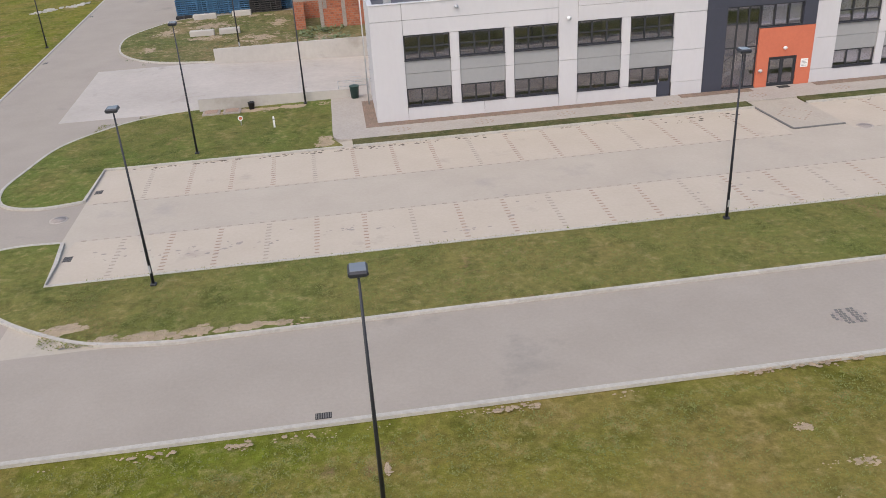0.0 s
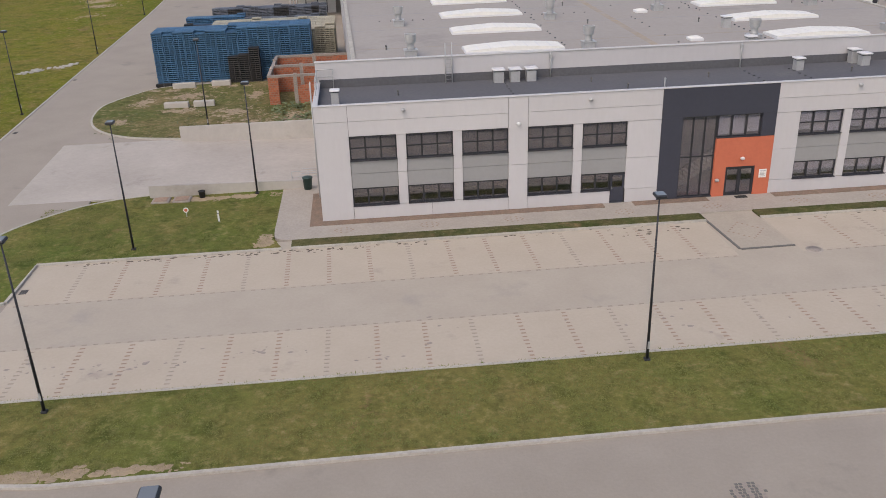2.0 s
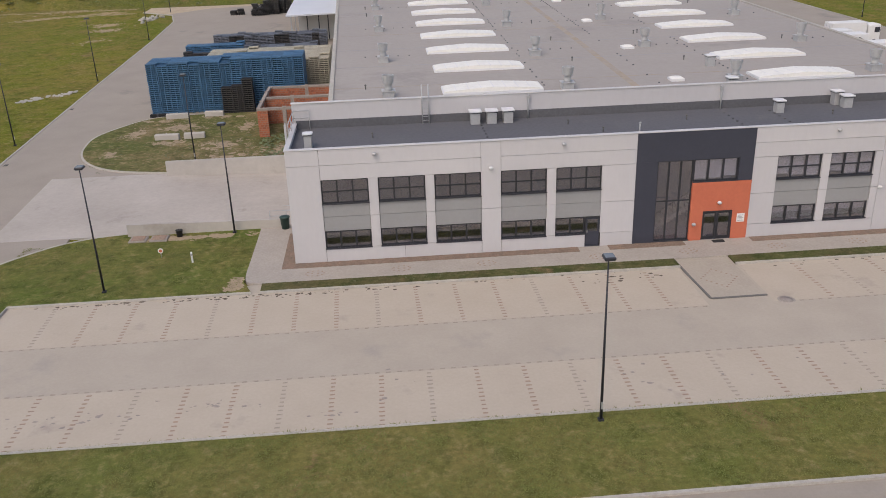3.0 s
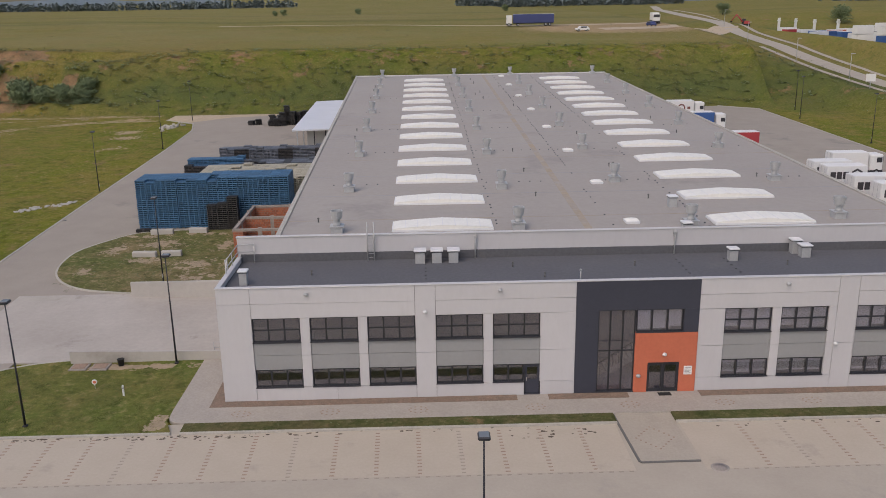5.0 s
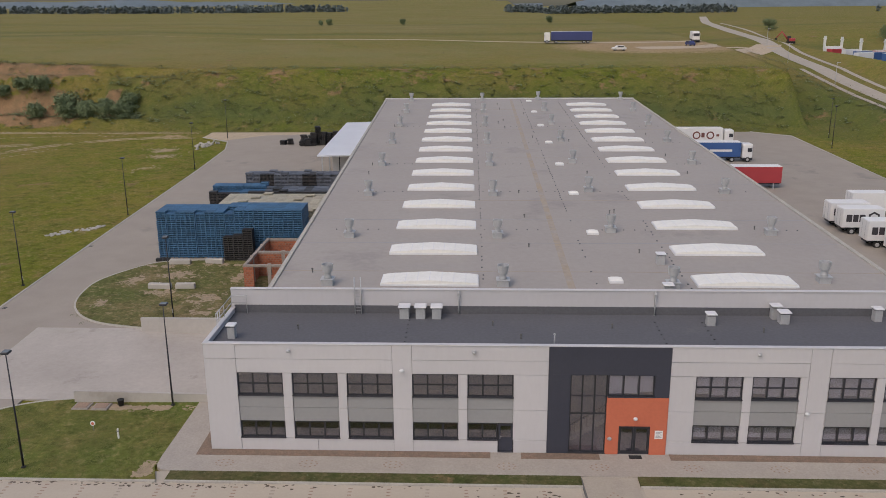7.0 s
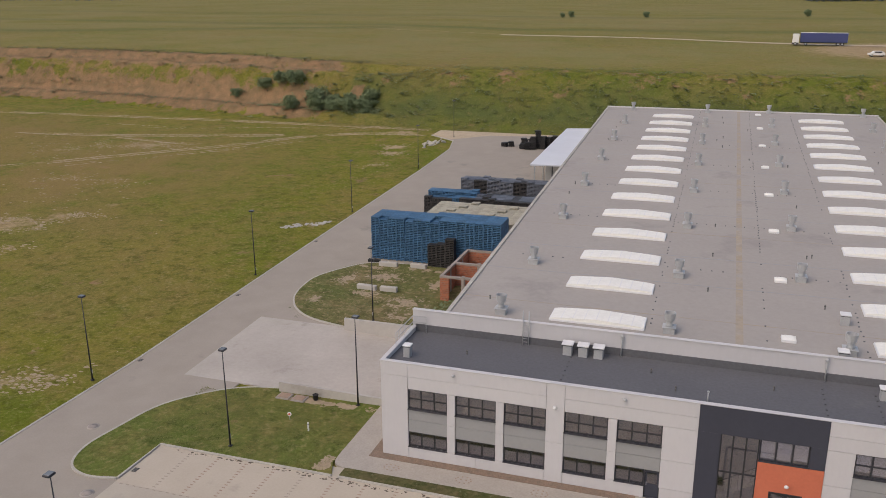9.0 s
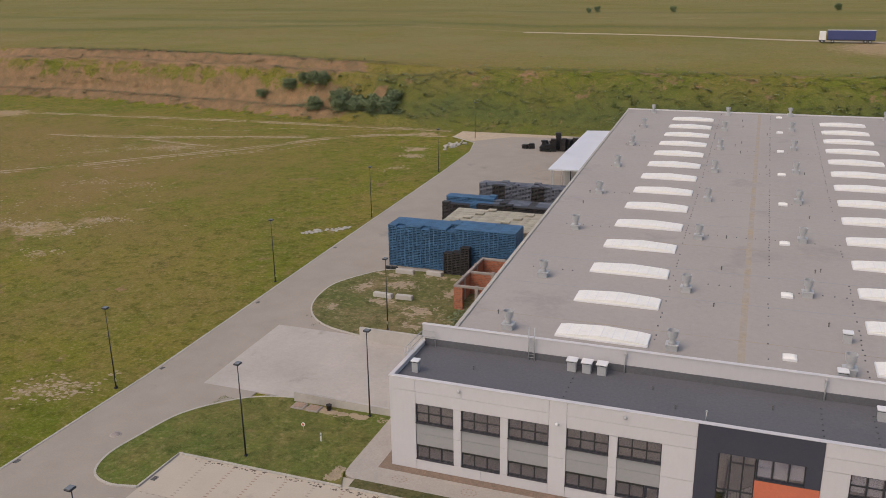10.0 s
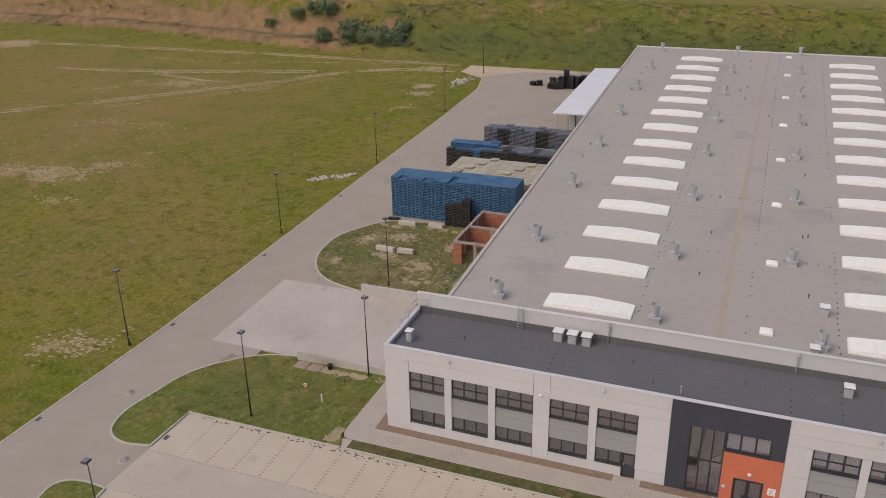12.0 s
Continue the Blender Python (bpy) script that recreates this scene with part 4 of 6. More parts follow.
def dome(at):
    v = thing("roof_dome", "small white square dome rooflight", "rooflight", "dome rooflights", at=at)
    part("kerb_frame", boxes((-0.55, 0.55, -0.55, 0.55, -0.05, 0.2), bevel=0.02), "whitecap", v)
    bm = bmesh.new()
    n = 8
    g = [[bm.verts.new((-0.53 + 1.06 * i / n, -0.53 + 1.06 * j / n, 0.2 + 0.13 * (1 - (2 * i / n - 1) ** 2) ** 0.5 * (1 - (2 * j / n - 1) ** 2) ** 0.5)) for i in range(n + 1)] for j in range(n + 1)]
    for j in range(n):
        for i in range(n):
            bm.faces.new((g[j][i], g[j][i + 1], g[j + 1][i + 1], g[j + 1][i])).smooth = True
    part("dome", bm, "skylight", v)
    return v


first = None
for i in range(8):
    y = (10.7, 24.9, 41.5, 58.6, 75.7, 92.8, 110.0, 126.5)[i]
    at = (30.65, y, hall_z(y))
    first = copy_thing(first, Matrix.Translation(at)) if first else dome(at)


def box_vent(at, s=1.0, tall=0.9):
    v = thing("box_vent", "grey sheet-metal vent box with a white cap", "roof vent", "box vents", at=at)
    part("body", boxes((-0.36 * s, 0.36 * s, -0.36 * s, 0.36 * s, -0.05, tall), bevel=0.02), "zinc", v)
    bm = boxes((-0.47 * s, 0.47 * s, -0.47 * s, 0.47 * s, tall + 0.05, tall + 0.18), bevel=0.04)
    part("cap", bm, "whitecap", v)
    part("louvre", boxes((-0.42 * s, 0.42 * s, -0.42 * s, 0.42 * s, tall, tall + 0.05)), "frame", v)
    return v


for x, y, z, s, h in ((13.8, 6.6, 8.0, 1, 0.85), (15.05, 6.6, 8.0, 1, 0.85), (16.3, 6.6, 8.0, 1, 0.85), (37.0, 5.5, 8.0, 0.85, 0.8), (42.6, 6.0, 8.0, 0.95, 0.8), (42.3, 7.0, 8.0, 0.9, 0.95), (49.8, 6.6, 8.0, 0.8, 0.9),
                      (35.2, 15.4, hall_z(15.4), 0.9, 0.8), (1.5, 2.2, 8.0, 0.75, 0.9), (34.4, 8.6, hall_z(8.6), 0.9, 0.4)):
    box_vent((x, y, z), s, h)


def pipe_vent(at, h=0.5, mat="zinc"):
    v = thing("vent_pipe", "thin grey vent pipe on the roof", "vent pipe", "vent pipes", at=at)
    part("pipe", tube(bmesh.new(), (0, 0, -0.05), (0, 0, h), 0.05, n=8), mat, v)
    part("cap", lathe(bmesh.new(), [(0.09, h), (0.09, h + 0.06), (0.03, h + 0.12)], 8), mat, v)
    return v


random.seed(5)
pipe_vent((24.9, 1.2, 8.0), 0.8)
pp = pipe_vent((20.6, 5.0, 8.0), 0.28, "joint")
for x, y in [(6.0, 4.0), (29.5, 4.6), (40.5, 4.0), (22.6, 2.4)]:
    copy_thing(pp, pose(x, y, 8.0))
for i in range(26):
    x = random.choice((5.2, 24.0, 28.6, 33.8, 46.5, 23.0)) + random.uniform(-0.4, 0.4)
    y = random.uniform(12, 125)
    copy_thing(pp, pose(x, y, hall_z(y)))


def roof_ladder(at, h, cage=True):
    v = thing("roof_ladder", "galvanised cat ladder fixed to the wall", "ladder", "roof ladders", at=at)
    for s in (-0.25, 0.25):
        part("rail", tube(bmesh.new(), (s, 0, 0), (s, 0, h + 1.0), 0.045, n=8), "zinc", v)
    for i in range(int(h / 0.3)):
        part("rung", tube(bmesh.new(), (-0.25, 0, 0.25 + 0.3 * i), (0.25, 0, 0.25 + 0.3 * i), 0.02, n=6), "zinc", v)
    return v


roof_ladder((10.1, 7.35, 8.0), 2.0)
lad = roof_ladder((-0.35, 5.2, -0.4), 8.4)
lad.rotation_euler = (0, 0, radians(90))
for i in range(8):
    bm = bmesh.new()
    r = [(math.cos(radians(a)) * 0.4, -0.35 + -0.42 * math.sin(radians(a)) + 0.1, 2.4 + i * 0.9) for a in range(0, 181, 30)]
    for a, b in zip(r, r[1:]):
        tube(bm, a, b, 0.04, n=6)
    part("cage_hoop", bm, "zinc", lad)
gr = thing("guard_rail", "thin galvanised rail round the roof hatch", "railing")
for a, b in (((0.1, 3.2), (0.1, 7.3)), ((0.1, 7.3), (1.3, 7.3))):
    for z in (8.9, 9.45):
        part("rail", tube(bmesh.new(), (*a, z), (*b, z), 0.04, n=6), "zinc", gr)
for x, y in ((0.1, 3.2), (0.1, 5.2), (0.1, 7.3), (1.3, 7.3)):
    part("post", tube(bmesh.new(), (x, y, 8.0), (x, y, 9.5), 0.03, n=6), "zinc", gr)
for x in (18.0, 33.2):
    dp = thing("overflow_pipe", "grey downpipe from the upper roof", "downpipe", at=(x, 7.42, 8.0))
    part("pipe", tube(bmesh.new(), (0, 0, 0), (0, 0, 1.9), 0.06, n=10), "zinc", dp)
    part("hopper", boxes((-0.12, 0.12, -0.08, 0.1, 1.5, 1.75)), "zinc", dp)


# small dark blocks that hold the lightning conductor along the roofs
vs, fs = [], []
for i in range(118):
    for x0, dr in ((19.9, -0.004), (36.3, 0.004), (29.0, 0.0)):
        if random.random() < 0.55:
            y = 9.0 + i * 1.02
            x = x0 + dr * (y - 9) + random.uniform(-0.06, 0.06)
            for s in range(1):
                n0 = len(vs)
                z = hall_z(y)
                vs += [(x + a * 0.06, y + b * 0.06, z + c) for c in (-0.02, 0.07) for a, b in ((-1, -1), (1, -1), (1, 1), (-1, 1))]
                fs += [tuple(n0 + k for k in f) for f in ((4, 5, 6, 7), (0, 1, 5, 4), (1, 2, 6, 5), (2, 3, 7, 6), (3, 0, 4, 7))]
for y in (26, 42.5, 59, 75.5, 92):
    for i in range(44):
        x = 5.5 + i * 1.05
        if random.random() < 0.6 and not 11.5 < x < 19.6 and not 36.6 < x < 44.8:
            n0 = len(vs)
            z = hall_z(y)
            vs += [(x + a * 0.055, y + b * 0.055, z + c) for c in (-0.02, 0.07) for a, b in ((-1, -1), (1, -1), (1, 1), (-1, 1))]
            fs += [tuple(n0 + k for k in f) for f in ((4, 5, 6, 7), (0, 1, 5, 4), (1, 2, 6, 5), (2, 3, 7, 6), (3, 0, 4, 7))]
for x in (14.2, 32.9, 36.5):
    for i in range(7):
        n0 = len(vs)
        y = 0.8 + i * 0.85
        vs += [(x + a * 0.07, y + b * 0.07, 8.0 + c) for c in (-0.02, 0.08) for a, b in ((-1, -1), (1, -1), (1, 1), (-1, 1))]
        fs += [tuple(n0 + k for k in f) for f in ((4, 5, 6, 7), (0, 1, 5, 4), (1, 2, 6, 5), (2, 3, 7, 6), (3, 0, 4, 7))]
me = bpy.data.meshes.new("conductor_blocks")
me.from_pydata(vs, [], fs)
me.materials.append(M["bitumen"])
tagged(new("conductor_blocks", me), "small dark conductor blocks dotted over the roofs", "conductor blocks", kind="stuff")
# laps between the roofing sheets
for i in range(14):
    y = 13.0 + i * 8.4
    part("roof_lap", roof_plane(0.4, 52.9, y, y + 0.12, 0.006, 0.02), "roofstain" if i % 3 == 0 else "grey", building)


# ---- lamps ----
def street_lamp(at, turn=0.0):
    h = 8.75
    v = thing("street_lamp", "black steel lamp post with a flat box lantern", "street lamp", "street lamps", at=at)
    part("pole", tube(bmesh.new(), (0, 0, 0), (0, 0, h - 0.1), 0.08, 0.036, 12), "pole", v)
    part("base_plate", boxes((-0.14, 0.14, -0.14, 0.14, -0.1, 0.12), bevel=0.02), "pole", v)
    part("hatch", boxes((-0.05, 0.05, -0.115, -0.09, 0.7, 1.1)), "zinc", v)
    head = part("lantern", boxes((-0.27, 0.27, -0.38, 0.24, h - 0.1, h + 0.07), bevel=0.05), "pole", v, "flat black box lantern")
    part("lens", boxes((-0.21, 0.21, -0.3, 0.16, h - 0.12, h - 0.1)), "lampface", head)
    part("top_cover", boxes((-0.22, 0.22, -0.32, 0.18, h + 0.07, h + 0.09), bevel=0.01), "lampface", head)
    v.rotation_euler = (0, 0, radians(turn))
    return v


LAMPS = [(-12.3, -22.05, 0.1, 0), (16.6, -21.7, 0.1, 0), (45.5, -21.6, 0.1, 0), (-2.45, -39.75, -0.02, 180), (-12.55, -2.9, 0.1, 180), (-5.3, 7.0, 0.1, 90), (-11.8, 26.0, 0.4, 0),
         (-32.5, 4.2, 0, 90), (-33.0, 36.3, 0.45, 90), (-33.5, 68.6, 1.0, 90), (-34.4, 103.6, 1.6, 90), (-38, 139, 2.2, 90), (94.4, 95.2, 1.5, -90), (99, 138.6, 2.2, -90), (94.6, 125.7, 2.0, -90)]
first = None
for x, y, z, a in LAMPS:
    first = copy_thing(first, pose(x, y, z, 0, 0, a)) if first else street_lamp((x, y, z), a)


# ---- ramp walls and dock ----
def prism(bm, p, q, t, zp0, zp1, zq0, zq1):
    """A wall from p to q of thickness t with its own heights at both ends."""
    a, b = Vector(p), Vector(q)
    s = Vector((-(b - a).y, (b - a).x)).normalized() * t
    v = [bm.verts.new((*c, z)) for c, z in ((a, zp0), (b, zq0), (b, zq1), (a, zp1), (a + s, zp0), (b + s, zq0), (b + s, zq1), (a + s, zp1))]
    for f in ((0, 1, 2, 3), (5, 4, 7, 6), (3, 2, 6, 7), (1, 0, 4, 5), (0, 3, 7, 4), (2, 1, 5, 6)):
        bm.faces.new([v[i] for i in f])
    bmesh.ops.recalc_face_normals(bm, faces=bm.faces)
    return bm


tagged(part("retaining_wall", prism(bmesh.new(), (-13.6, 7.35), (-1.7, 7.6), 0.25, -0.3, 1.1, -1.2, 0.78), "concrete"), "stained cast concrete wall along the ramp", "retaining wall", "ramp walls")
tagged(part("retaining_wall", prism(bmesh.new(), (-13.92, 22.82), (2.4, 22.82), 0.34, -0.3, 1.62, -1.6, 1.62), "concrete"), "tall cast concrete wall holding back the weedy verge", "retaining wall", "ramp walls")
dock = thing("bike_rack", "bent galvanised tube racks on the ramp", "rack")
for y in (12.6, 13.9, 15.6, 17.0):
    bm = bmesh.new()
    for a, b in (((-2.2, y, -0.85), (-2.2, y, -0.3)), ((-2.2, y, -0.3), (-0.5, y, -0.3)), ((-0.5, y, -0.3), (-0.5, y, -1.0))):
        tube(bm, a, b, 0.04, n=8)
    part("hoop", bm, "zinc", dock)
dr_ = tagged(part("drain_channel", boxes((-4.5, -4.15, 9.0, 20.5, -0.8, -0.64)), "frame"), "dark grated drain channel across the ramp", "drain", kind="structure")
ra = thing("dock_rail", "thin galvanised hand rail at the ramp wall", "railing")
for z in (0.9, 1.35):
    part("rail", tube(bmesh.new(), (-2.6, 8.1, z), (-0.1, 8.15, z), 0.025, n=6), "zinc", ra)
for x in (-2.6, -1.3, -0.15):
    part("post", tube(bmesh.new(), (x, 8.12, 0.4), (x, 8.12, 1.36), 0.03, n=6), "zinc", ra)
bn_ = thing("waste_bin", "dark green plastic bin by the corner of the building", "bin", at=(-1.35, 7.3, 0.12))
part("body", lathe(bmesh.new(), [(0.3, 0), (0.38, 0.9), (0.4, 0.92)], 12), "bin", bn_)
part("lid", lathe(bmesh.new(), [(0.42, 0.92), (0.4, 1.0), (0.1, 1.08)], 12), "bin", bn_)

# covers, grates, posts on the verge
for x, y in ((-12.6, 6.55), (-11.0, 6.5)):
    cv = thing("shaft_cover", "flat concrete shaft cover lying in worn soil", "cover", "shaft covers", at=(x, y, 0.1))
    part("ring", boxes((-0.68, 0.68, -0.6, 0.6, -0.1, 0.12), bevel=0.04), "mortar", cv)
    part("plate", boxes((-0.5, 0.5, -0.45, 0.45, 0.12, 0.17), bevel=0.02), "mark", cv)
bk = thing("bucket", "small black bucket beside the ramp wall", "bucket", at=(-9.5, 6.8, 0.1))
part("body", lathe(bmesh.new(), [(0.2, 0), (0.27, 0.55), (0.29, 0.56)], 12), "tyre", bk)
mk = thing("marker_sign", "small round white and orange marker on a short post", "marker", at=(-10.0, 2.7, 0.1))
part("post", tube(bmesh.new(), (0, 0, 0), (0, 0, 0.5), 0.03, n=8), "zinc", mk)
part("disc", tube(bmesh.new(), (0, -0.03, 0.55), (0, 0.03, 0.55), 0.19, n=16), "paper", mk)
part("centre", tube(bmesh.new(), (0, -0.04, 0.55), (0, -0.032, 0.55), 0.12, n=12), "orange", mk)
ps = thing("white_post", "slim white plastic marker post in the grass", "post", at=(-7.5, 1.4, 0.08))
part("shaft", boxes((-0.06, 0.06, -0.06, 0.06, 0, 0.85), bevel=0.02), "paper", ps)
part("band", boxes((-0.065, 0.065, -0.065, 0.065, 0.6, 0.7)), "grey", ps)


def grate(x, y, sx, sy, turn=0):
    g = thing("drain_grate", "dark cast-iron street drain grate", "drain grate", "drain grates", at=(x, y, plain(x, y)))
    part("frame", boxes((-sx / 2, sx / 2, -sy / 2, sy / 2, -0.08, 0.012)), "tyre", g)
    n = 7
    for i in range(n):
        c = -sx / 2 + sx * (i + 0.5) / n
        part("bar", boxes((c - sx / n * 0.25, c + sx / n * 0.25, -sy / 2 + 0.03, sy / 2 - 0.03, 0.012, 0.022)), "joint", g)


for x, y, sx, sy in ((-4.3, -33.95, 0.6, 0.36), (-17.9, -8.3, 0.45, 0.6), (-17.4, -17.8, 0.45, 0.6), (-30.9, 9.5, 0.4, 0.6), (-31.2, 29, 0.4, 0.6), (-31.0, -10, 0.4, 0.6), (-31.9, 52, 0.4, 0.6)):
    grate(x, y, sx, sy)


def manhole(x, y, r=0.42):
    g = thing("manhole_cover", "round grey manhole cover set in pavers", "manhole cover", "manhole covers", at=(x, y, 0.0))
    part("ring", lathe(bmesh.new(), [(r + 0.12, -0.05), (r + 0.12, 0.012), (r, 0.014)], 20), "walk", g)
    part("lid", lathe(bmesh.new(), [(r, -0.02), (r, 0.018), (0.05, 0.02)], 20), "mortar", g)


for x, y in ((31.4, -10.1), (-19.3, -12.2), (-26.0, -3.5)):
    manhole(x, y)
# round patch of dark setts in the road
pt = thing("sett_patch", "round patch of dark granite setts in the road", "paving patch", at=(17.4, -31.7, 0.0))
k = 0
for i in range(-6, 7):
    for j in range(-6, 7):
        x, y = i * 0.17 + 0.04 * (j % 2), j * 0.17
        if math.hypot(x, y * 1.15) < 0.72:
            part("sett", boxes((x - 0.065, x + 0.065, y - 0.065, y + 0.065, -0.05, 0.012)), "joint" if (i * 7 + j * 3) % 3 else "mortar", pt)


# rosettes and diamond of darker setts in the walk
def rosette(x, y, pts, name, label, z=0.12):
    g = thing(name, label, "paving pattern", "paving patterns", at=(x, y, z))
    for px, py in pts:
        part("sett", boxes((px - 0.06, px + 0.06, py - 0.06, py + 0.06, -0.03, 0.006)), "mark", g)


for x in (1.5, 7.5, 13.5, 21.5, 28.0, 34.5, 40.5, 46.5):
    rosette(x, -1.9, [(0.62 * math.cos(a * math.tau / 10), 0.42 * math.sin(a * math.tau / 10)) for a in range(10)] + [(0.2, 0), (-0.2, 0)], "sett_rosette", "rosette of reddish setts in the walk")
rosette(28.5, -6.4, [(1.2 * (1 - abs(t)) * s, 1.4 * t) for t in [i / 5 for i in range(-5, 6)] for s in (-1, 1)], "sett_diamond", "diamond of reddish setts in the entrance apron", 0.03)


# dark scraps of debris along kerbs and in bays
def debris(name, spots, label, mat="tyre"):
    bm = bmesh.new()
    for x, y, n, sx, sy in spots:
        for i in range(n):
            px, py = random.gauss(x, sx), random.gauss(y, sy)
            r = random.uniform(0.04, 0.16)
            c = bm.verts.new((px, py, 0.024))
            ring = [bm.verts.new((px + r * random.uniform(0.5, 1.6) * math.cos(a), py + r * random.uniform(0.4, 1.0) * math.sin(a), 0.008)) for a in (0, 1.2, 2.4, 3.7, 5.0)]
            for k in range(5):
                bm.faces.new((c, ring[k], ring[(k + 1) % 5]))
    tagged(part(name, bm, mat), label, "debris", kind="stuff")


random.seed(11)
debris("leaf_litter", [(-9, -18.3, 26, 2.2, 0.35), (-2.6, -17.8, 18, 1.0, 0.3), (3.5, -19.3, 12, 0.8, 0.15), (6.5, -17, 5, 1.5, 0.8), (-14, -17.6, 10, 2, 0.6), (20, -17.6, 10, 4, 0.8), (30, -17, 8, 4, 0.8)], "dark damp leaf litter scattered on the parking bays", "mortar")
debris("scuff_marks", [(-17.5, 11.5, 22, 1.3, 0.3), (-16.0, 15.5, 14, 0.5, 0.5), (-18.5, 19, 12, 1.5, 0.8), (-15.2, 9.6, 12, 0.5, 0.4), (-20.5, 14.5, 8, 1, 1)], "dark oily scuffs on the concrete apron", "mortar")
debris("moss_crumbs", [(-4, -4.8, 60, 5, 0.16), (-13, -4.7, 30, 3, 0.12), (2, -4.7, 26, 3, 0.15), (22, -5.2, 26, 1.6, 0.35), (12, -4.6, 14, 5, 0.12), (40, -4.7, 20, 6, 0.2)], "dark moss and soil crumbs along the kerb", "bark")


def sand_patch(x, y, rx, ry, z=0.0, label="bare sandy soil worn into the grass", name="sand_patch", crumb=1.0):
    """Worn soil: overlapping thin crusts that thin out to crumbs."""
    vs, fs = [], []
    for i in range(int(70 + 90 * rx * ry)):
        a, d = random.uniform(0, math.tau), random.random() ** 0.8
        px, py = x + rx * d * 1.25 * math.cos(a), y + ry * d * 1.25 * math.sin(a)
        if noise.noise((px * 0.9, py * 0.9, 6.0)) < -0.05 + 0.35 * (d - 0.5):
            continue
        r = (0.30 if d < 0.6 else 0.13) * random.uniform(0.4, 1.3) * min(1.0, 0.5 + min(rx, ry)) * crumb
        n = len(vs)
        h = plain(px, py) + z
        vs.append((px, py, h + random.uniform(0.02, 0.035)))
        vs += [(px + r * random.uniform(0.6, 1.6) * math.cos(t), py + r * random.uniform(0.5, 1.1) * math.sin(t), h) for t in (0.2, 1.2, 2.1, 3.1, 4.2, 5.3)]
        fs += [(n, n + 1 + k, n + 1 + (k + 1) % 6) for k in range(6)]
    me = bpy.data.meshes.new(name)
    me.from_pydata(vs, [], fs)
    me.materials.append(M["sand"])
    tagged(new(name, me), label, "bare soil", kind="stuff")


random.seed(13)
for x, y, rx, ry in ((-11.5, -26.85, 3.2, 0.42), (-7.5, -27.0, 3.0, 0.3), (-15.6, -25.6, 1.0, 0.5), (-8.0, 6.5, 4.4, 0.55), (-16, 40, 3.5, 2.0), (-4, 29, 2.5, 2.5), (-9, 28, 2.5, 1.6), (-3.9, -3.0, 0.6, 1.0), (-16, 34, 2.4, 1.6), (-10, 32, 3.2, 2.4), (-20.5, 38, 1.6, 2.2), (-8.5, 39, 1.6, 2.4), (-19, 43.2, 3, 0.9), (-12, 44.0, 5, 0.8), (-21.0, 30.5, 1.1, 1.6)):
    sand_patch(x, y, rx, ry, 0.135 if y > 20 else 0.112, crumb=0.6 if y > 20 else 1.0)
for x, y, rx, ry in ((-8, -35.0, 5, 0.28), (4, -34.9, 4, 0.25), (14, -34.6, 4, 0.3), (23, -34.6, 5, 0.3), (8, -41.4, 3.0, 0.25), (2.5, -43, 2.2, 0.2), (14, -40, 2.4, 0.25), (19, -38.6, 2.6, 0.3), (-2.2, -37.2, 0.12, 0.5), (12, -38.0, 0.35, 0.2)):
    sand_patch(x, y, rx, ry, 0.0, crumb=0.4)


# ---- yard to the left ----
PALLETS = {}


def pallet_column(layers, mat, sx=1.2, sy=1.0, pitch=0.24, name="pallet_stack", label="", group="", jitter=0.03):
    """A column of pallets: decks on runners, each a little out of line."""
    ob = thing(name, label, "pallet stack", group)
    key = (mat, round(sx, 3), round(sy, 3))
    if key not in PALLETS:
        bm = bmesh.new()
        box(bm, -sx / 2, sx / 2, -sy / 2, sy / 2, pitch * 0.5, pitch)
        for x in (-sx / 2 + 0.05, 0.0, sx / 2 - 0.05):
            box(bm, x - 0.035, x + 0.035, -sy / 2 + 0.01, sy / 2 - 0.01, 0, pitch * 0.5)
        me = bpy.data.meshes.new("pallet")
        bm.to_mesh(me)
        bm.free()
        me.materials.append(M[mat])
        PALLETS[key] = me
    for i in range(layers):
        p_ = new("pallet", PALLETS[key])
        p_.parent = ob
        p_.location = (random.uniform(-jitter, jitter), random.uniform(-jitter, jitter), i * pitch)
    return ob


def pallet_block(x0, y0, nx, ny, heights, mats, sx, sy, label, group, odd=()):
    made = {}
    for j in range(ny):
        for i in range(nx):
            h = heights(i, j)
            if h <= 0:
                continue
            m = mats(i, j)
            x, y = x0 + (i + 0.5) * sx + random.uniform(-0.008, 0.008), y0 + (j + 0.5) * sy + random.uniform(-0.03, 0.03)
            at = pose(x, y, plain(x, y) + 0.003, 0, 0, random.uniform(-0.3, 0.3))
            if (h, m) not in made:
                made[(h, m)] = pallet_column(h, m, sx - 0.025, sy - 0.03, label=label, group=group)
                made[(h, m)].matrix_basis = at
            else:
                copy_thing(made[(h, m)], at)


random.seed(21)
pallet_block(-20.8, 47.0, 15, 4, lambda i, j: (25 if i < 7 else 26) - (2 if i == 7 and j < 2 else 0) - (1 if j == 0 and i in (1, 4) else 0), lambda i, j: "blue", 1.235, 1.05, "tall stack of bright blue plastic pallets in the yard", "blue pallet stacks")
pallet_block(-15.6, 52.4, 13, 9, lambda i, j: 20 + (1 if (i * 5 + j * 3) % 11 == 0 else 0), lambda i, j: "wood", 1.235, 1.1, "tall stack of weathered wooden pallets in the yard", "wooden pallet stacks")
pallet_block(-12.1, 45.6, 3, 1, lambda i, j: (13, 14, 17)[i], lambda i, j: "black", 1.25, 1.1, "black plastic pallets stacked before blue ones", "black pallet stacks")
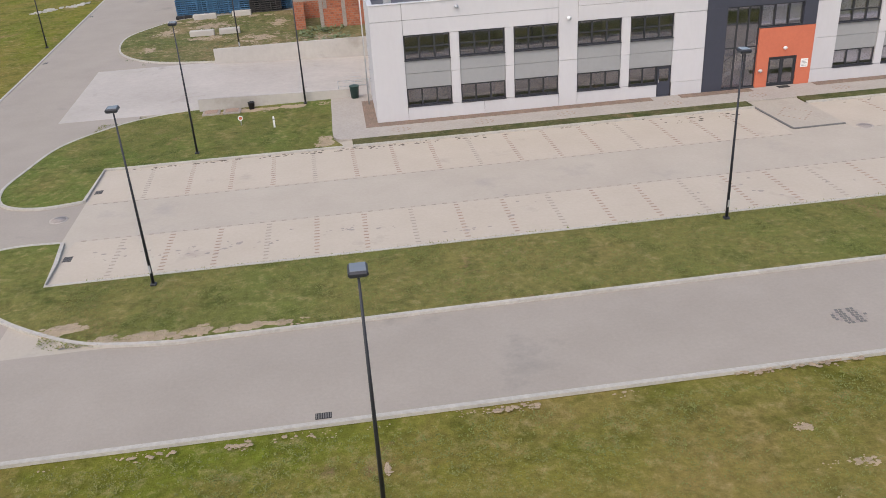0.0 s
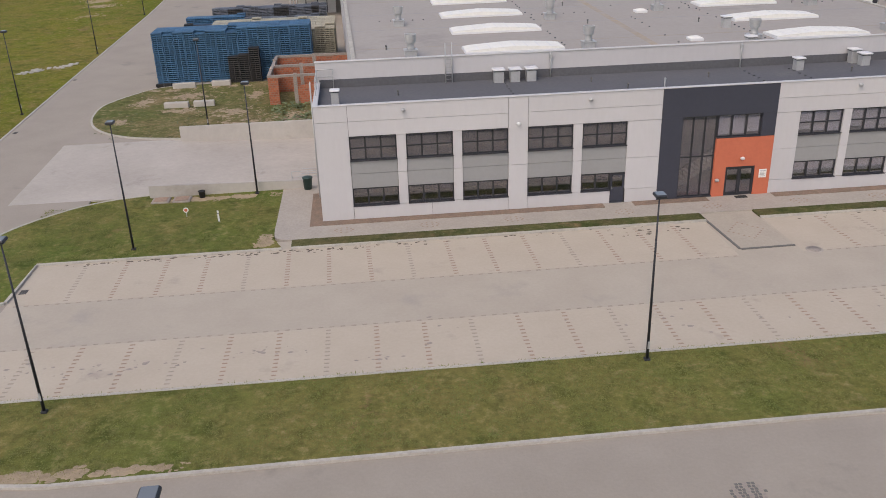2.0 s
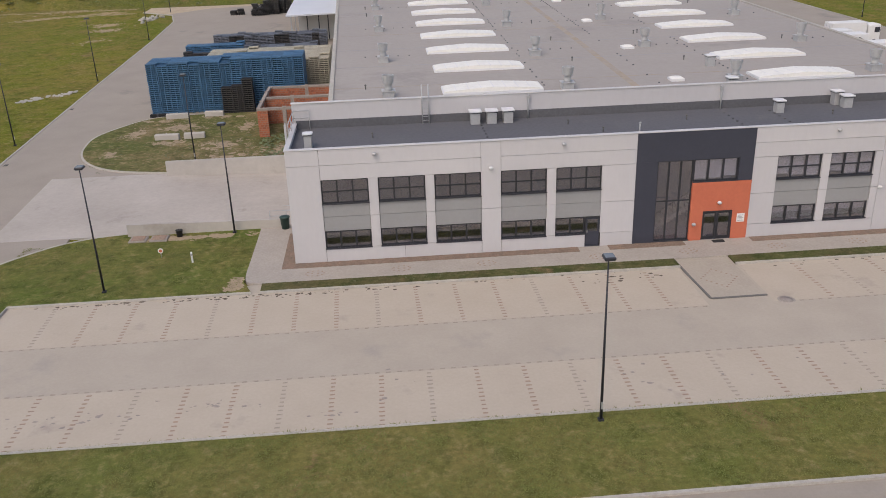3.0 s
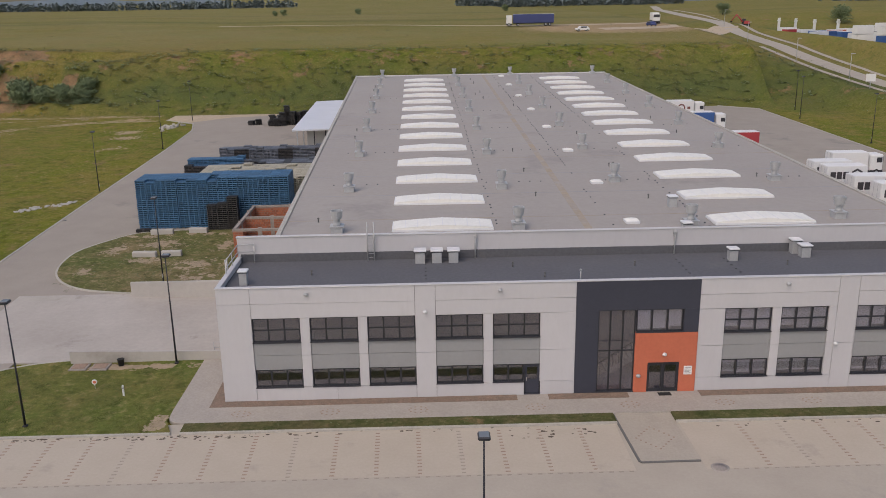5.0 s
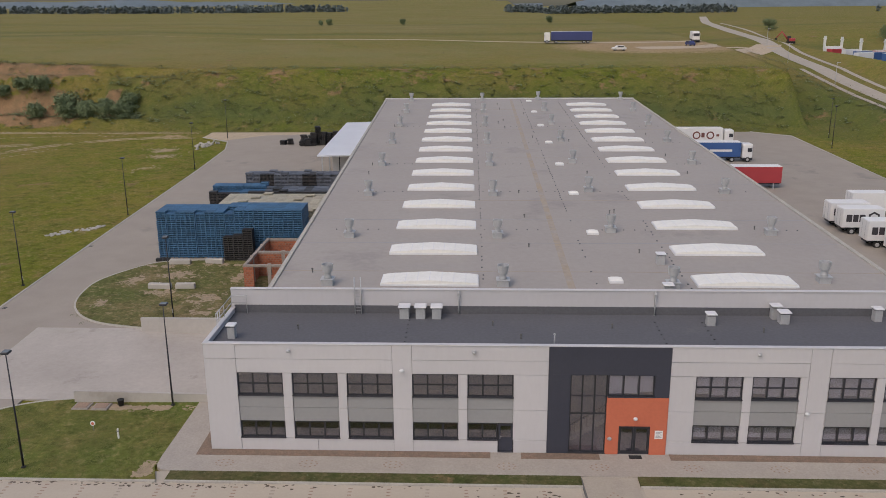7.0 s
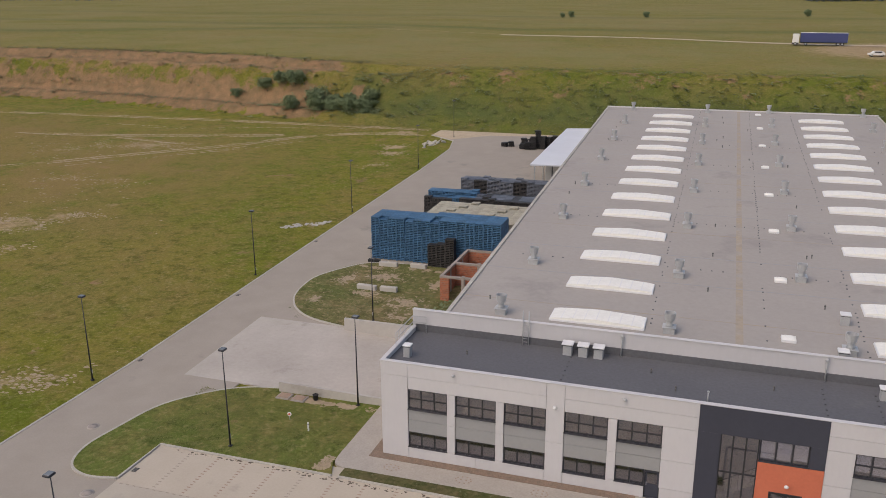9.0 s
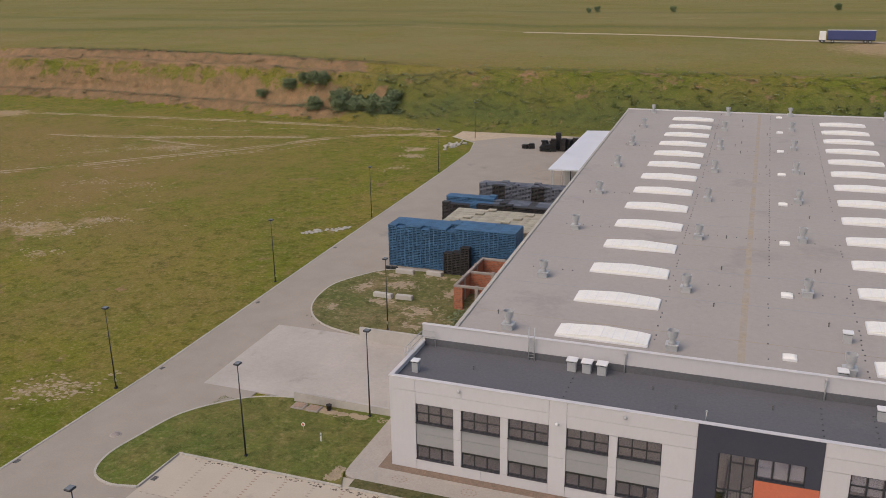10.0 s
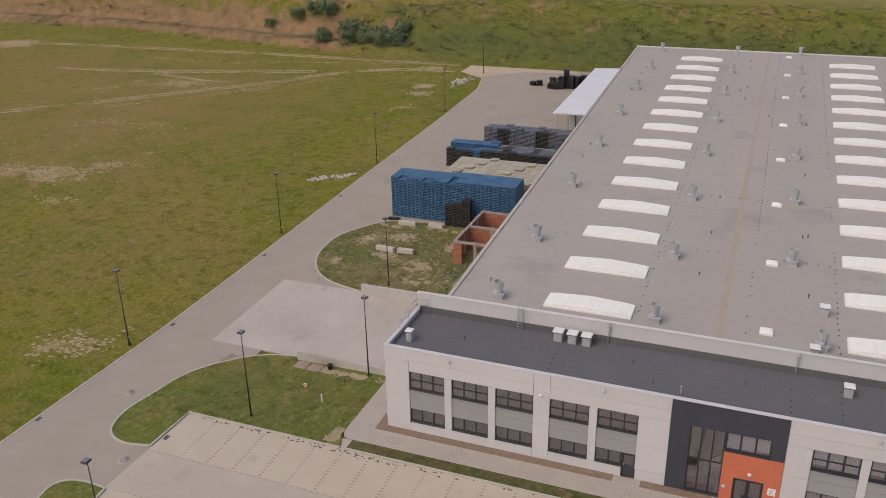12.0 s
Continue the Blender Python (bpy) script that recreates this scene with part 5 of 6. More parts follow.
pallet_block(-21.4, 70.5, 16, 4, lambda i, j: (13 if i > 3 or j > 1 else 12) + (2 if j > 1 and i < 7 else 0) + (1 if (i + j) % 9 == 0 else 0), lambda i, j: "blue" if (j > 0 and i < 7) or (i == 4 and j == 0) else "slate" if j > 0 and i % 4 else "black", 1.2, 1.05, "stack of dark blue and black pallets in the yard", "mixed pallet stacks")
pallet_block(-19.4, 84.5, 15, 3, lambda i, j: 12 + (1 if (i + j) % 5 == 0 else 0), lambda i, j: "black" if i in (2, 3, 8, 9, 13) and j == 0 else "slate", 1.2, 1.05, "stack of slate grey pallets in the yard", "grey pallet stacks")
for x, y, h in ((-23, 130.3, 4), (-21.6, 130.6, 5), (-18.5, 128.4, 5), (-17.2, 128.2, 7), (-16, 128.6, 12), (-15.2, 130, 17), (-14, 129.6, 12), (-12.8, 130.4, 11), (-18.4, 130.2, 9), (-16.8, 131, 8), (-11.5, 131, 12)):
    s_ = pallet_column(h, "black", 1.2, 1.2, label="untidy stack of black plastic pallets at the yard's end", group="far black pallet stacks", jitter=0.12)
    s_.matrix_basis = pose(x, y, plain(x, y), 0, 0, random.uniform(-20, 20))

# roofless brick bays against the hall
bay = thing("brick_bays", "roofless bays of orange hollow brick against the hall", "brick walls")
z0 = plain(0, 38)
part("outer_wall", boxes((-6.5, -6.2, 34.2, 45.6, z0 - 0.4, z0 + 2.95)), "brick", bay)
part("back_wall", boxes((-6.2, 2.0, 45.3, 45.6, z0 - 0.4, z0 + 2.95)), "brick", bay)
part("cross_wall", boxes((-6.2, 2.1, 39.6, 39.9, z0 - 0.4, z0 + 2.95)), "brick", bay)
part("front_wall", boxes((-6.2, -5.4, 34.2, 34.5, z0 - 0.4, z0 + 2.95), (-3.4, 2.2, 34.2, 34.5, z0 - 0.4, z0 + 2.0)), "brick", bay)
part("ring_beam", boxes((-6.53, -6.17, 34.17, 45.63, z0 + 2.95, z0 + 3.2), (-6.17, 2.0, 45.27, 45.63, z0 + 2.95, z0 + 3.2), (-6.17, 2.1, 39.57, 39.93, z0 + 2.95, z0 + 3.2), (-6.17, 2.2, 34.17, 34.53, z0 + 2.95, z0 + 3.2)), "mortar", bay, "grey concrete ring beam")
for x, y in ((-3.6, 34.35), (-3.2, 39.75), (-2.0, 45.45), (-6.35, 37.5), (-6.35, 42.5), (-1.2, 34.35)):
    part("pier", boxes((x - 0.2, x + 0.2, y - 0.2, y + 0.2, z0 - 0.4, z0 + 3.3)), "mortar", bay)

for x, y, a, l in ((-16.5, 35.2, -3, 2.6), (-13.6, 35.3, 2, 2.2), (-17.2, 44.2, 3, 2.6), (-13.0, 44.6, -4, 2.2)):
    b_ = thing("concrete_block", "pale concrete barrier block lying on the verge", "concrete block", "concrete blocks", at=(x, y, plain(x, y) + 0.1))
    part("block", boxes((-l / 2, l / 2, -0.3, 0.3, 0, 0.62), bevel=0.05), "concrete", b_)
    part("lifting_eye", tube(bmesh.new(), (0, 0, 0.6), (0, 0, 0.72), 0.05, n=8), "zinc", b_)
    b_.rotation_euler = (0, 0, radians(a))
bl_ = thing("rubber_buffer", "black rubber buffer lying by the kerb", "buffer", at=(-19.8, 45.5, plain(0, 45) + 0.05))
part("body", boxes((-0.9, 0.9, -0.25, 0.25, 0, 0.4), bevel=0.06), "tyre", bl_)
part("strap", boxes((-0.1, 0.1, -0.27, 0.27, 0, 0.43)), "frame", bl_)

cp = thing("loading_canopy", "pale sheet-metal canopy on posts beside the hall", "canopy")
bm = bmesh.new()
q = [bm.verts.new((x, y, z + dz)) for dz in (-0.25, 0.0) for x, y, z in ((-8.3, 90.8, 6.35), (1.1, 90.8, 6.5), (0.35, 130.5, 7.15), (-8.7, 129.5, 7.0))]
for f in ((3, 2, 1, 0), (4, 5, 6, 7), (0, 1, 5, 4), (1, 2, 6, 5), (2, 3, 7, 6), (3, 0, 4, 7)):
    bm.faces.new([q[i] for i in f])
part("roof_sheet", bm, "canopy", cp)
for i in range(6):
    y = 91.2 + i * 7.6
    part("post", boxes((-7.6, -7.4, y - 0.1, y + 0.1, plain(0, y), 6.15 + 0.017 * (y - 91))), "zinc", cp)
part("screen_wall", boxes((-6.5, -0.1, 96.0, 96.2, plain(0, 96), 6.2)), "shelter", cp)
for x in (-5.2, -3.2, -1.6):
    part("screen_post", boxes((x - 0.08, x + 0.08, 95.9, 96.0, plain(0, 96), 6.2)), "frame", cp)

random.seed(8)
rub = thing("rubble_heap", "heap of pale broken concrete on the grass", "rubble")
for i in range(26):
    x, y = random.gauss(-40.2, 0.9), random.gauss(128, 2.6)
    s = random.uniform(0.2, 0.6)
    bm = bmesh.new()
    box(bm, -s, s, -s * 0.6, s * 0.6, -0.2, s * 0.5, bevel=0.06)
    bmesh.ops.rotate(bm, verts=bm.verts, cent=(0, 0, 0), matrix=Euler((random.uniform(-0.4, 0.4), random.uniform(-0.4, 0.4), random.uniform(0, 3))).to_matrix())
    bmesh.ops.translate(bm, verts=bm.verts, vec=(x, y, rise(x, y) + 0.1))
    part("chunk", bm, "kerb", rub)
bm = bmesh.new()
for i in range(60):
    x = random.uniform(-41, -34.5)
    y = 59.3 + (x + 37.6) * 0.75 + random.gauss(0, 0.5)
    s = random.uniform(0.06, 0.26)
    box(bm, x - s, x + s, y - s, y + s, rise(x, y) - 0.1, rise(x, y) + s * 0.5)
tagged(part("stones", bm, "concrete"), "scattered pale stones beside the perimeter road", "stones", kind="stuff")


def ruts(line, gauge=1.0, wide=0.2, density=11.0):
    """Two worn wheel ruts of pale dry soil, broken where the grass has closed again."""
    pts = smooth_line(line, 10)
    vs, fs = [], []
    for a, b in zip(pts, pts[1:]):
        a, b = Vector(a), Vector(b)
        d = b - a
        s = Vector((-d.y, d.x)).normalized()
        for i in range(int(d.length * density)):
            q = a + d * random.random()
            for side in (-gauge, gauge):
                c = q + s * (side + random.gauss(0, 0.22))
                if noise.noise((c.x * 0.09, c.y * 0.09, side)) + random.uniform(-0.25, 0.25) < -0.12:
                    continue
                r = wide * random.uniform(0.5, 1.5)
                u = d.normalized() * r * random.uniform(1.2, 2.6)
                w = s * r * random.uniform(0.5, 1.0)
                h = rise(c.x, c.y)
                n = len(vs)
                vs.append((c.x, c.y, h + random.uniform(0.03, 0.05)))
                vs += [(c.x + e.x, c.y + e.y, h - 0.01) for e in (u, u * 0.4 + w, w - u * 0.5, -u, -u * 0.4 - w, u * 0.5 - w)]
                fs += [(n, n + 1 + k, n + 1 + (k + 1) % 6) for k in range(6)]
    me = bpy.data.meshes.new("wheel_ruts")
    me.from_pydata(vs, [], fs)
    me.materials.append(M["sand"])
    tagged(new("wheel_ruts", me), "pale worn wheel ruts crossing the meadow", "wheel ruts", kind="stuff")


for line in TRACKS:
    ruts(line)
ruts([(x + 3, y - 3.5) for x, y in TRACKS[0][2:6]], 0.9, 0.26, 2.0)
ruts([(-62, 143), (-85, 139), (-110, 133), (-135, 133)], 1.0, 0.26, 2.0)


def worn_ground(x, y, rx, ry, count):
    """Scattered crusts of bare ground among thin grass."""
    vs, fs = [], []
    for i in range(count):
        px, py = random.gauss(x, rx), random.gauss(y, ry)
        if noise.noise((px * 0.3, py * 0.3, 1.5)) < 0.0:
            continue
        r = random.uniform(0.08, 0.32)
        h = rise(px, py)
        n = len(vs)
        vs.append((px, py, h + 0.04))
        vs += [(px + r * random.uniform(0.7, 1.9) * math.cos(t), py + r * random.uniform(0.4, 1.1) * math.sin(t), h - 0.01) for t in (0.2, 1.2, 2.1, 3.1, 4.2, 5.3)]
        fs += [(n, n + 1 + k, n + 1 + (k + 1) % 6) for k in range(6)]
    me = bpy.data.meshes.new("worn_ground")
    me.from_pydata(vs, [], fs)
    me.materials.append(M["sand"])
    tagged(new("worn_ground", me), "pale bare crusts of soil in thin meadow grass", "bare soil", kind="stuff")


for x, y, rx, ry, n in ((-84, 47, 6, 1.8, 420), (-92, 44.5, 4, 1.8, 240), (-77, 54, 3, 1.2, 120), (-106, 109, 7, 3, 340), (-119, 108, 5, 3, 120), (-46.5, 122, 2.2, 2.2, 130), (-45, 116, 1.6, 1.4, 80), (-44, 103.5, 1.4, 1.8, 60), (-38, 2.5, 2.4, 2.4, 140), (-87, 77, 4, 2.5, 70), (-99, 75, 4, 2.5, 90), (-74, 36, 2.5, 1.5, 60), (-98, 62, 14, 10, 260), (-128, 96, 12, 10, 200)):
    worn_ground(x, y, rx, ry, int(n * 1.8))


# ---- trucks and boxes to the right ----
def wheel(parent, x, y, z, r=0.5, w=0.32):
    t = part("wheel", tube(bmesh.new(), (x, y - w / 2, z), (x, y + w / 2, z), r, n=16), "tyre", parent)
    part("rim", tube(bmesh.new(), (x, y - w / 2 - 0.01, z), (x, y + w / 2 + 0.01, z), r * 0.55, n=12), "zinc", t)


def box_body(at, l, w, h, mat, stripes=(), cab=False, name="box_trailer", label="", turn=0.0, roof="white", clear=1.05, group=""):
    """A box or curtain trailer lying along x, its rear at x = 0."""
    v = thing(name, label, "truck", group, at=at)
    v.rotation_euler = (0, 0, radians(turn))
    part("body", boxes((0, l, 0, w, clear, clear + h), bevel=0.04), mat, v)
    part("roof", boxes((0.02, l - 0.02, 0.02, w - 0.02, clear + h - 0.02, clear + h + 0.05), bevel=0.02), roof, v)
    part("chassis", boxes((0.1, l - 0.1, 0.5, w - 0.5, clear - 0.3, clear)), "frame", v)
    for s in (0.05, w / 2 + 0.02):
        part("rear_door", boxes((-0.04, 0.0, s, s + w / 2 - 0.07, clear + 0.05, clear + h - 0.05), bevel=0.01), mat if mat == "white" else "zinc", v)
    for x in (-0.055,):
        for s in (w * 0.3, w * 0.7):
            part("lock_bar", tube(bmesh.new(), (x, s, clear + 0.1), (x, s, clear + h - 0.1), 0.02, n=6), "zinc", v)
    for k, (x0, x1, z0_, z1_, m) in enumerate(stripes):
        part("print", boxes((x0, x1, -0.012, 0.0, clear + z0_, clear + z1_)), m, v)
    for x in (1.4, 2.7):
        for y in (0.2, w - 0.2):
            wheel(v, x, y, 0.5)
    if cab:
        c = part("cab", boxes((l + 0.35, l + 2.3, 0.05, w - 0.05, 0.7, clear + h * 0.88), bevel=0.18), "white", v, "white truck cab")
        part("windscreen", boxes((l + 2.29, l + 2.33, 0.2, w - 0.2, 2.0, 2.9)), "frame", c)
        part("side_window", boxes((l + 1.3, l + 2.1, 0.03, 0.06, 2.0, 2.75)), "frame", c)
        part("bumper", boxes((l + 0.5, l + 2.36, 0.08, w - 0.08, 0.4, 0.9), bevel=0.05), "frame", c)
        for x in (l + 1.4, l - 1.6):
            for y in (0.2, w - 0.2):
                wheel(v, x, y, 0.5)
    else:
        for x in (l - 1.2,):
            for y in (0.3, w - 0.3):
                part("leg", boxes((x - 0.08, x + 0.08, y - 0.08, y + 0.08, 0, clear)), "zinc", v)
    return v


def ring_print(v, cx, cz, r, mat, y=-0.02, n=6):
    """A hexagon outline printed on a side wall."""
    bm = bmesh.new()
    p = [(cx + r * math.sin(i * math.tau / n), cz + r * math.cos(i * math.tau / n)) for i in range(n)]
    q_ = [(cx + 0.66 * r * math.sin(i * math.tau / n), cz + 0.66 * r * math.cos(i * math.tau / n)) for i in range(n)]
    a = [bm.verts.new((x, y, z)) for x, z in p]
    b = [bm.verts.new((x, y, z)) for x, z in q_]
    for i in range(n):
        bm.faces.new((a[i], a[(i + 1) % n], b[(i + 1) % n], b[i]))
    part("emblem", bm, mat, v)


BARS = [(0.5, 1.25, 0.8, 1.8, "ink"), (1.4, 2.1, 0.8, 1.8, "ink"), (2.25, 3.0, 0.8, 1.8, "ink")]
for x, y, l in ((72.4, 43.8, 5.6), (71.0, 47.8, 7.0), (69.8, 52.2, 7.0), (69.2, 58.6, 5.6), (68.9, 62.0, 5.4)):
    z = plain(x, y) + 0.004
    b_ = box_body((x, y, z), l, 2.45, 2.55, "white", BARS, label="white swap body with dark printed emblem on wheels", group="white swap bodies")
    ring_print(b_, 4.15, 1.05 + 1.4, 0.85, "ink")
box_body((74.6, 68.5, plain(0, 68) + 0.004), 5.4, 2.4, 2.6, "white", (), True, "box_truck", "white box truck with cab in the yard", clear=0.9)
box_body((57.4, 86.5, plain(0, 86) + 0.004), 13.2, 2.5, 2.75, "red", (), False, "curtain_trailer", "red curtain-side trailer docked at the hall", turn=0)
v_ = box_body((57.2, 110.0, plain(0, 110) + 0.004), 13.6, 2.5, 2.8, "truckblue", [(7.6, 11.9, 1.0, 1.45, "whitecap")], True, "articulated_truck", "blue curtain-side truck with a white cab", turn=0)
v_ = box_body((58.6, 127.5, plain(0, 127) + 0.004), 13.6, 2.5, 2.8, "white", [(9.0, 9.7, 0.9, 1.9, "brownink"), (12.2, 12.8, 1.1, 1.6, "brownink")], True, "articulated_truck", "white box truck with brown printed shapes", turn=0)
ring_print(v_, 8.0, 2.4, 0.85, "brownink", n=12)
ring_print(v_, 10.9, 2.4, 0.85, "brownink", n=12)
bx = thing("hoop_board", "white board on a pole by the truck yard", "board", at=(115.8, 138.8, rise(115.8, 138.8)))
part("pole", tube(bmesh.new(), (0, 0, -0.1), (0, 0, 3.2), 0.09, n=8), "zinc", bx)
part("board", boxes((-1.1, 1.1, -0.1, 0.1, 1.6, 3.3), bevel=0.03), "paper", bx)


# ---- upland: road, works yard, trucks ----
def draped(name, mat, line, width, label, category, lift=0.06):
    """A strip laid over the land, cut small enough to follow it."""
    pts = smooth_line(line, 14)
    bm = bmesh.new()
    rows_ = []
    for i, p in enumerate(pts):
        a, b = Vector(pts[max(i - 1, 0)]), Vector(pts[min(i + 1, len(pts) - 1)])
        d = (b - a).normalized()
        s = Vector((-d.y, d.x))
        row = []
        for k in range(-3, 4):
            q = Vector(p) + s * (width / 2 * k / 3)
            row.append(bm.verts.new((q.x, q.y, rise(q.x, q.y) + lift)))
        rows_.append(row)
    for a, b in zip(rows_, rows_[1:]):
        for k in range(6):
            bm.faces.new((a[k], a[k + 1], b[k + 1], b[k])).smooth = True
    bmesh.ops.recalc_face_normals(bm, faces=bm.faces)
    return tagged(part(name, bm, mat), label, category, kind="structure")


ROAD_FAR = [(150, 30), (138, 70), (129, 105), (124, 130), (120, 160), (120, 201), (126, 269), (150, 440), (200, 650)]
draped("road_far", "farroad", ROAD_FAR, 5.2, "pale concrete road climbing over the upland", "road", 0.12)
draped("path_far", "farroad", [(x - 5.6, y) for x, y in ROAD_FAR[1:6]], 1.4, "pale footpath beside the far road", "path", 0.12)
draped("path_far", "farroad", [(x + 6.2, y) for x, y in ROAD_FAR[:8]], 1.6, "pale footpath beside the far road", "path", 0.12)
draped("dirt_track", "palesand", [(122, 255), (105, 250), (70, 240), (20, 252), (-60, 268)], 4.0, "sandy dirt track across the upland meadow", "track", 0.1)
draped("dirt_track", "palesand", [(125, 262), (110, 238), (92, 222), (70, 218)], 9.0, "sandy dirt track across the upland meadow", "track", 0.11)


def truck_far(x, y, mat, label, turn, l=13.6):
    v = box_body((x, y, rise(x, y)), l, 2.5, 2.8, mat, (), True, "articulated_truck", label, turn=turn)
    return v


truck_far(58.5, 241, "navy", "navy curtain-side truck with a white cab on the upland", 178)


def car(x, y, mat, turn, label):
    v = thing("car", label, "car", at=(x, y, rise(x, y) + 0.05))
    v.rotation_euler = (0, 0, radians(turn))
    bm = bmesh.new()
    side = [(-2.1, 0.4), (-2.15, 0.85), (-1.3, 1.0), (-0.8, 1.48), (1.2, 1.5), (2.0, 1.0), (2.1, 0.4)]
    a = [bm.verts.new((px, -0.85, pz)) for px, pz in side]
    b = [bm.verts.new((px, 0.85, pz)) for px, pz in side]
    bm.faces.new(a)
    bm.faces.new(b[::-1])
    for i in range(len(side)):
        j = (i + 1) % len(side)
        bm.faces.new((a[i], b[i], b[j], a[j]))
    bmesh.ops.recalc_face_normals(bm, faces=bm.faces)
    part("body", bm, mat, v)
    part("side_window", boxes((-0.7, 1.2, -0.87, -0.85, 1.02, 1.4)), "frame", v)
    part("side_window", boxes((-0.7, 1.2, 0.85, 0.87, 1.02, 1.4)), "frame", v)
    for px in (-1.35, 1.35):
        for py in (-0.75, 0.75):
            wheel(v, px, py, 0.3, 0.32, 0.2)


car(63, 211, "white", 8, "small white van parked on sandy ground")
car(88, 226, "navy", 100, "dark blue car parked on sandy ground")
box_body((92, 244, rise(92, 244)), 4.5, 2.4, 2.4, "white", (), True, "box_truck", "white lorry parked at the sandy lay-by", turn=-95)

random.seed(31)
first = {}


def container(x, y, mat, turn, l=6.0, tier=0):
    """A ribbed steel container."""
    at = pose(x, y, rise(x, y) + tier * 2.6 - 0.1 * (tier == 0), 0, 0, turn)
    if (mat, l) in first:
        return copy_thing(first[(mat, l)], at)
    v = thing("site_container", {"white": "white", "truckblue": "bright blue", "orange": "orange", "canopy": "pale grey", "red": "red"}[mat] + " ribbed steel site container in the works yard", "container", "site containers")
    v.matrix_basis = at
    part("box", boxes((-l / 2, l / 2, -1.2, 1.2, 0, 2.5), bevel=0.04), mat, v)
    bm = bmesh.new()
    for i in range(int(l / 0.5)):
        c = -l / 2 + 0.3 + i * 0.5
        box(bm, c - 0.1, c + 0.1, -1.25, 1.25, 0.15, 2.35)
    part("ribs", bm, mat, v)
    part("roof_rim", boxes((-l / 2, l / 2, -1.22, 1.22, 2.48, 2.58)), "whitecap", v)
    first[(mat, l)] = v
    return v


for x, y, m, a, t in ((150, 252, "canopy", 15, 0), (150, 243, "truckblue", 20, 0), (152, 236, "truckblue", 18, 0), (153, 228, "truckblue", 15, 0), (152, 219, "canopy", 22, 0), (156, 212, "canopy", 20, 0), (153, 203, "truckblue", 12, 0), (158, 196, "white", 14, 0),
                      (164, 206, "white", 14, 0), (164, 206, "white", 14, 1), (170, 212, "white", 14, 0), (170, 212, "white", 14, 1), (176, 206, "canopy", 14, 0), (176, 206, "canopy", 14, 1), (160, 188, "canopy", 14, 0), (166, 240, "red", 40, 0), (163, 248, "white", 5, 0), (172, 230, "orange", 30, 0), (150, 268, "white", 0, 0), (150, 212, "white", 14, 0), (150, 212, "white", 14, 1), (153, 203, "white", 14, 1), (147, 258, "red", 25, 0), (157, 244, "orange", 8, 0), (146, 233, "canopy", 18, 0), (160, 218, "white", 14, 0), (160, 218, "white", 14, 1)):
    container(x, y, m, a, 6.0, t)


def excavator(x, y, mat, turn):
    v = thing("excavator", "orange tracked excavator in the works yard", "excavator", "excavators", at=(x, y, rise(x, y)))
    v.rotation_euler = (0, 0, radians(turn))
    for s in (-1.1, 1.1):
        part("track", boxes((-1.8, 1.8, s - 0.3, s + 0.3, 0, 0.8), bevel=0.2), "tyre", v)
    part("house", boxes((-1.7, 0.6, -1.2, 1.2, 0.9, 2.0), bevel=0.1), mat, v)
    part("cab", boxes((0.0, 1.4, -1.1, 0.0, 0.9, 2.9), bevel=0.1), "frame", v)
    part("boom", tube(bmesh.new(), (1.2, 0.4, 1.6), (3.6, 0.4, 4.6), 0.3, 0.2, 8), mat, v)
    part("arm", tube(bmesh.new(), (3.6, 0.4, 4.6), (5.6, 0.4, 2.0), 0.22, 0.15, 8), mat, v)
    part("bucket", boxes((5.2, 6.1, -0.1, 0.9, 1.2, 2.0), bevel=0.1), "tyre", v)


excavator(146, 300, "red", 160)
excavator(160, 226, "orange", 30)
excavator(168, 222, "orange", 200)
for x, y in ((154, 286), (158, 280), (160, 268), (166, 262)):
    mast = thing("concrete_column", "pale concrete column standing in the works yard", "column", "concrete columns", at=(x, y, rise(x, y)))
    part("shaft", boxes((-0.4, 0.4, -0.4, 0.4, -0.2, 5.0), bevel=0.05), "whitecap", mast)
    part("corbel", boxes((-0.6, 0.6, -0.4, 0.4, 3.8, 4.2)), "whitecap", mast)
for x, y in ((126, 128), (121, 150), (119, 176), (120, 215), (128, 260)):
    lp = thing("road_post", "thin grey post beside the far road", "post", "road posts", at=(x - 4.6, y, rise(x - 4.6, y)))
    part("shaft", tube(bmesh.new(), (0, 0, -0.2), (0, 0, 6.0), 0.08, 0.05, 8), "zinc", lp)
    part("head", boxes((-0.1, 0.9, -0.12, 0.12, 5.9, 6.05)), "zinc", lp)


# ---- plants ----
def leaf_cloud(bm, centre, r, n, size, flat=1.0):
    """Many small leaves filling an uneven ball."""
    for i in range(n):
        d = Vector((random.gauss(0, 1), random.gauss(0, 1), random.gauss(0, 1))).normalized()
        k = random.random() ** 0.45
        lump = 1 + 0.35 * noise.noise(d * 2.0 + Vector(centre))
        p = Vector(centre) + Vector((d.x, d.y, d.z * flat)) * r * k * lump
        u = Vector((random.gauss(0, 1), random.gauss(0, 1), random.gauss(0, 0.7))).normalized()
        w = u.cross(d if abs(u.dot(d)) < 0.95 else Vector((0, 0, 1))).normalized()
        s = size * random.uniform(0.6, 1.3)
        bm.faces.new([bm.verts.new(p + u * s), bm.verts.new(p + w * s * 0.6), bm.verts.new(p - u * s), bm.verts.new(p - w * s * 0.6)])


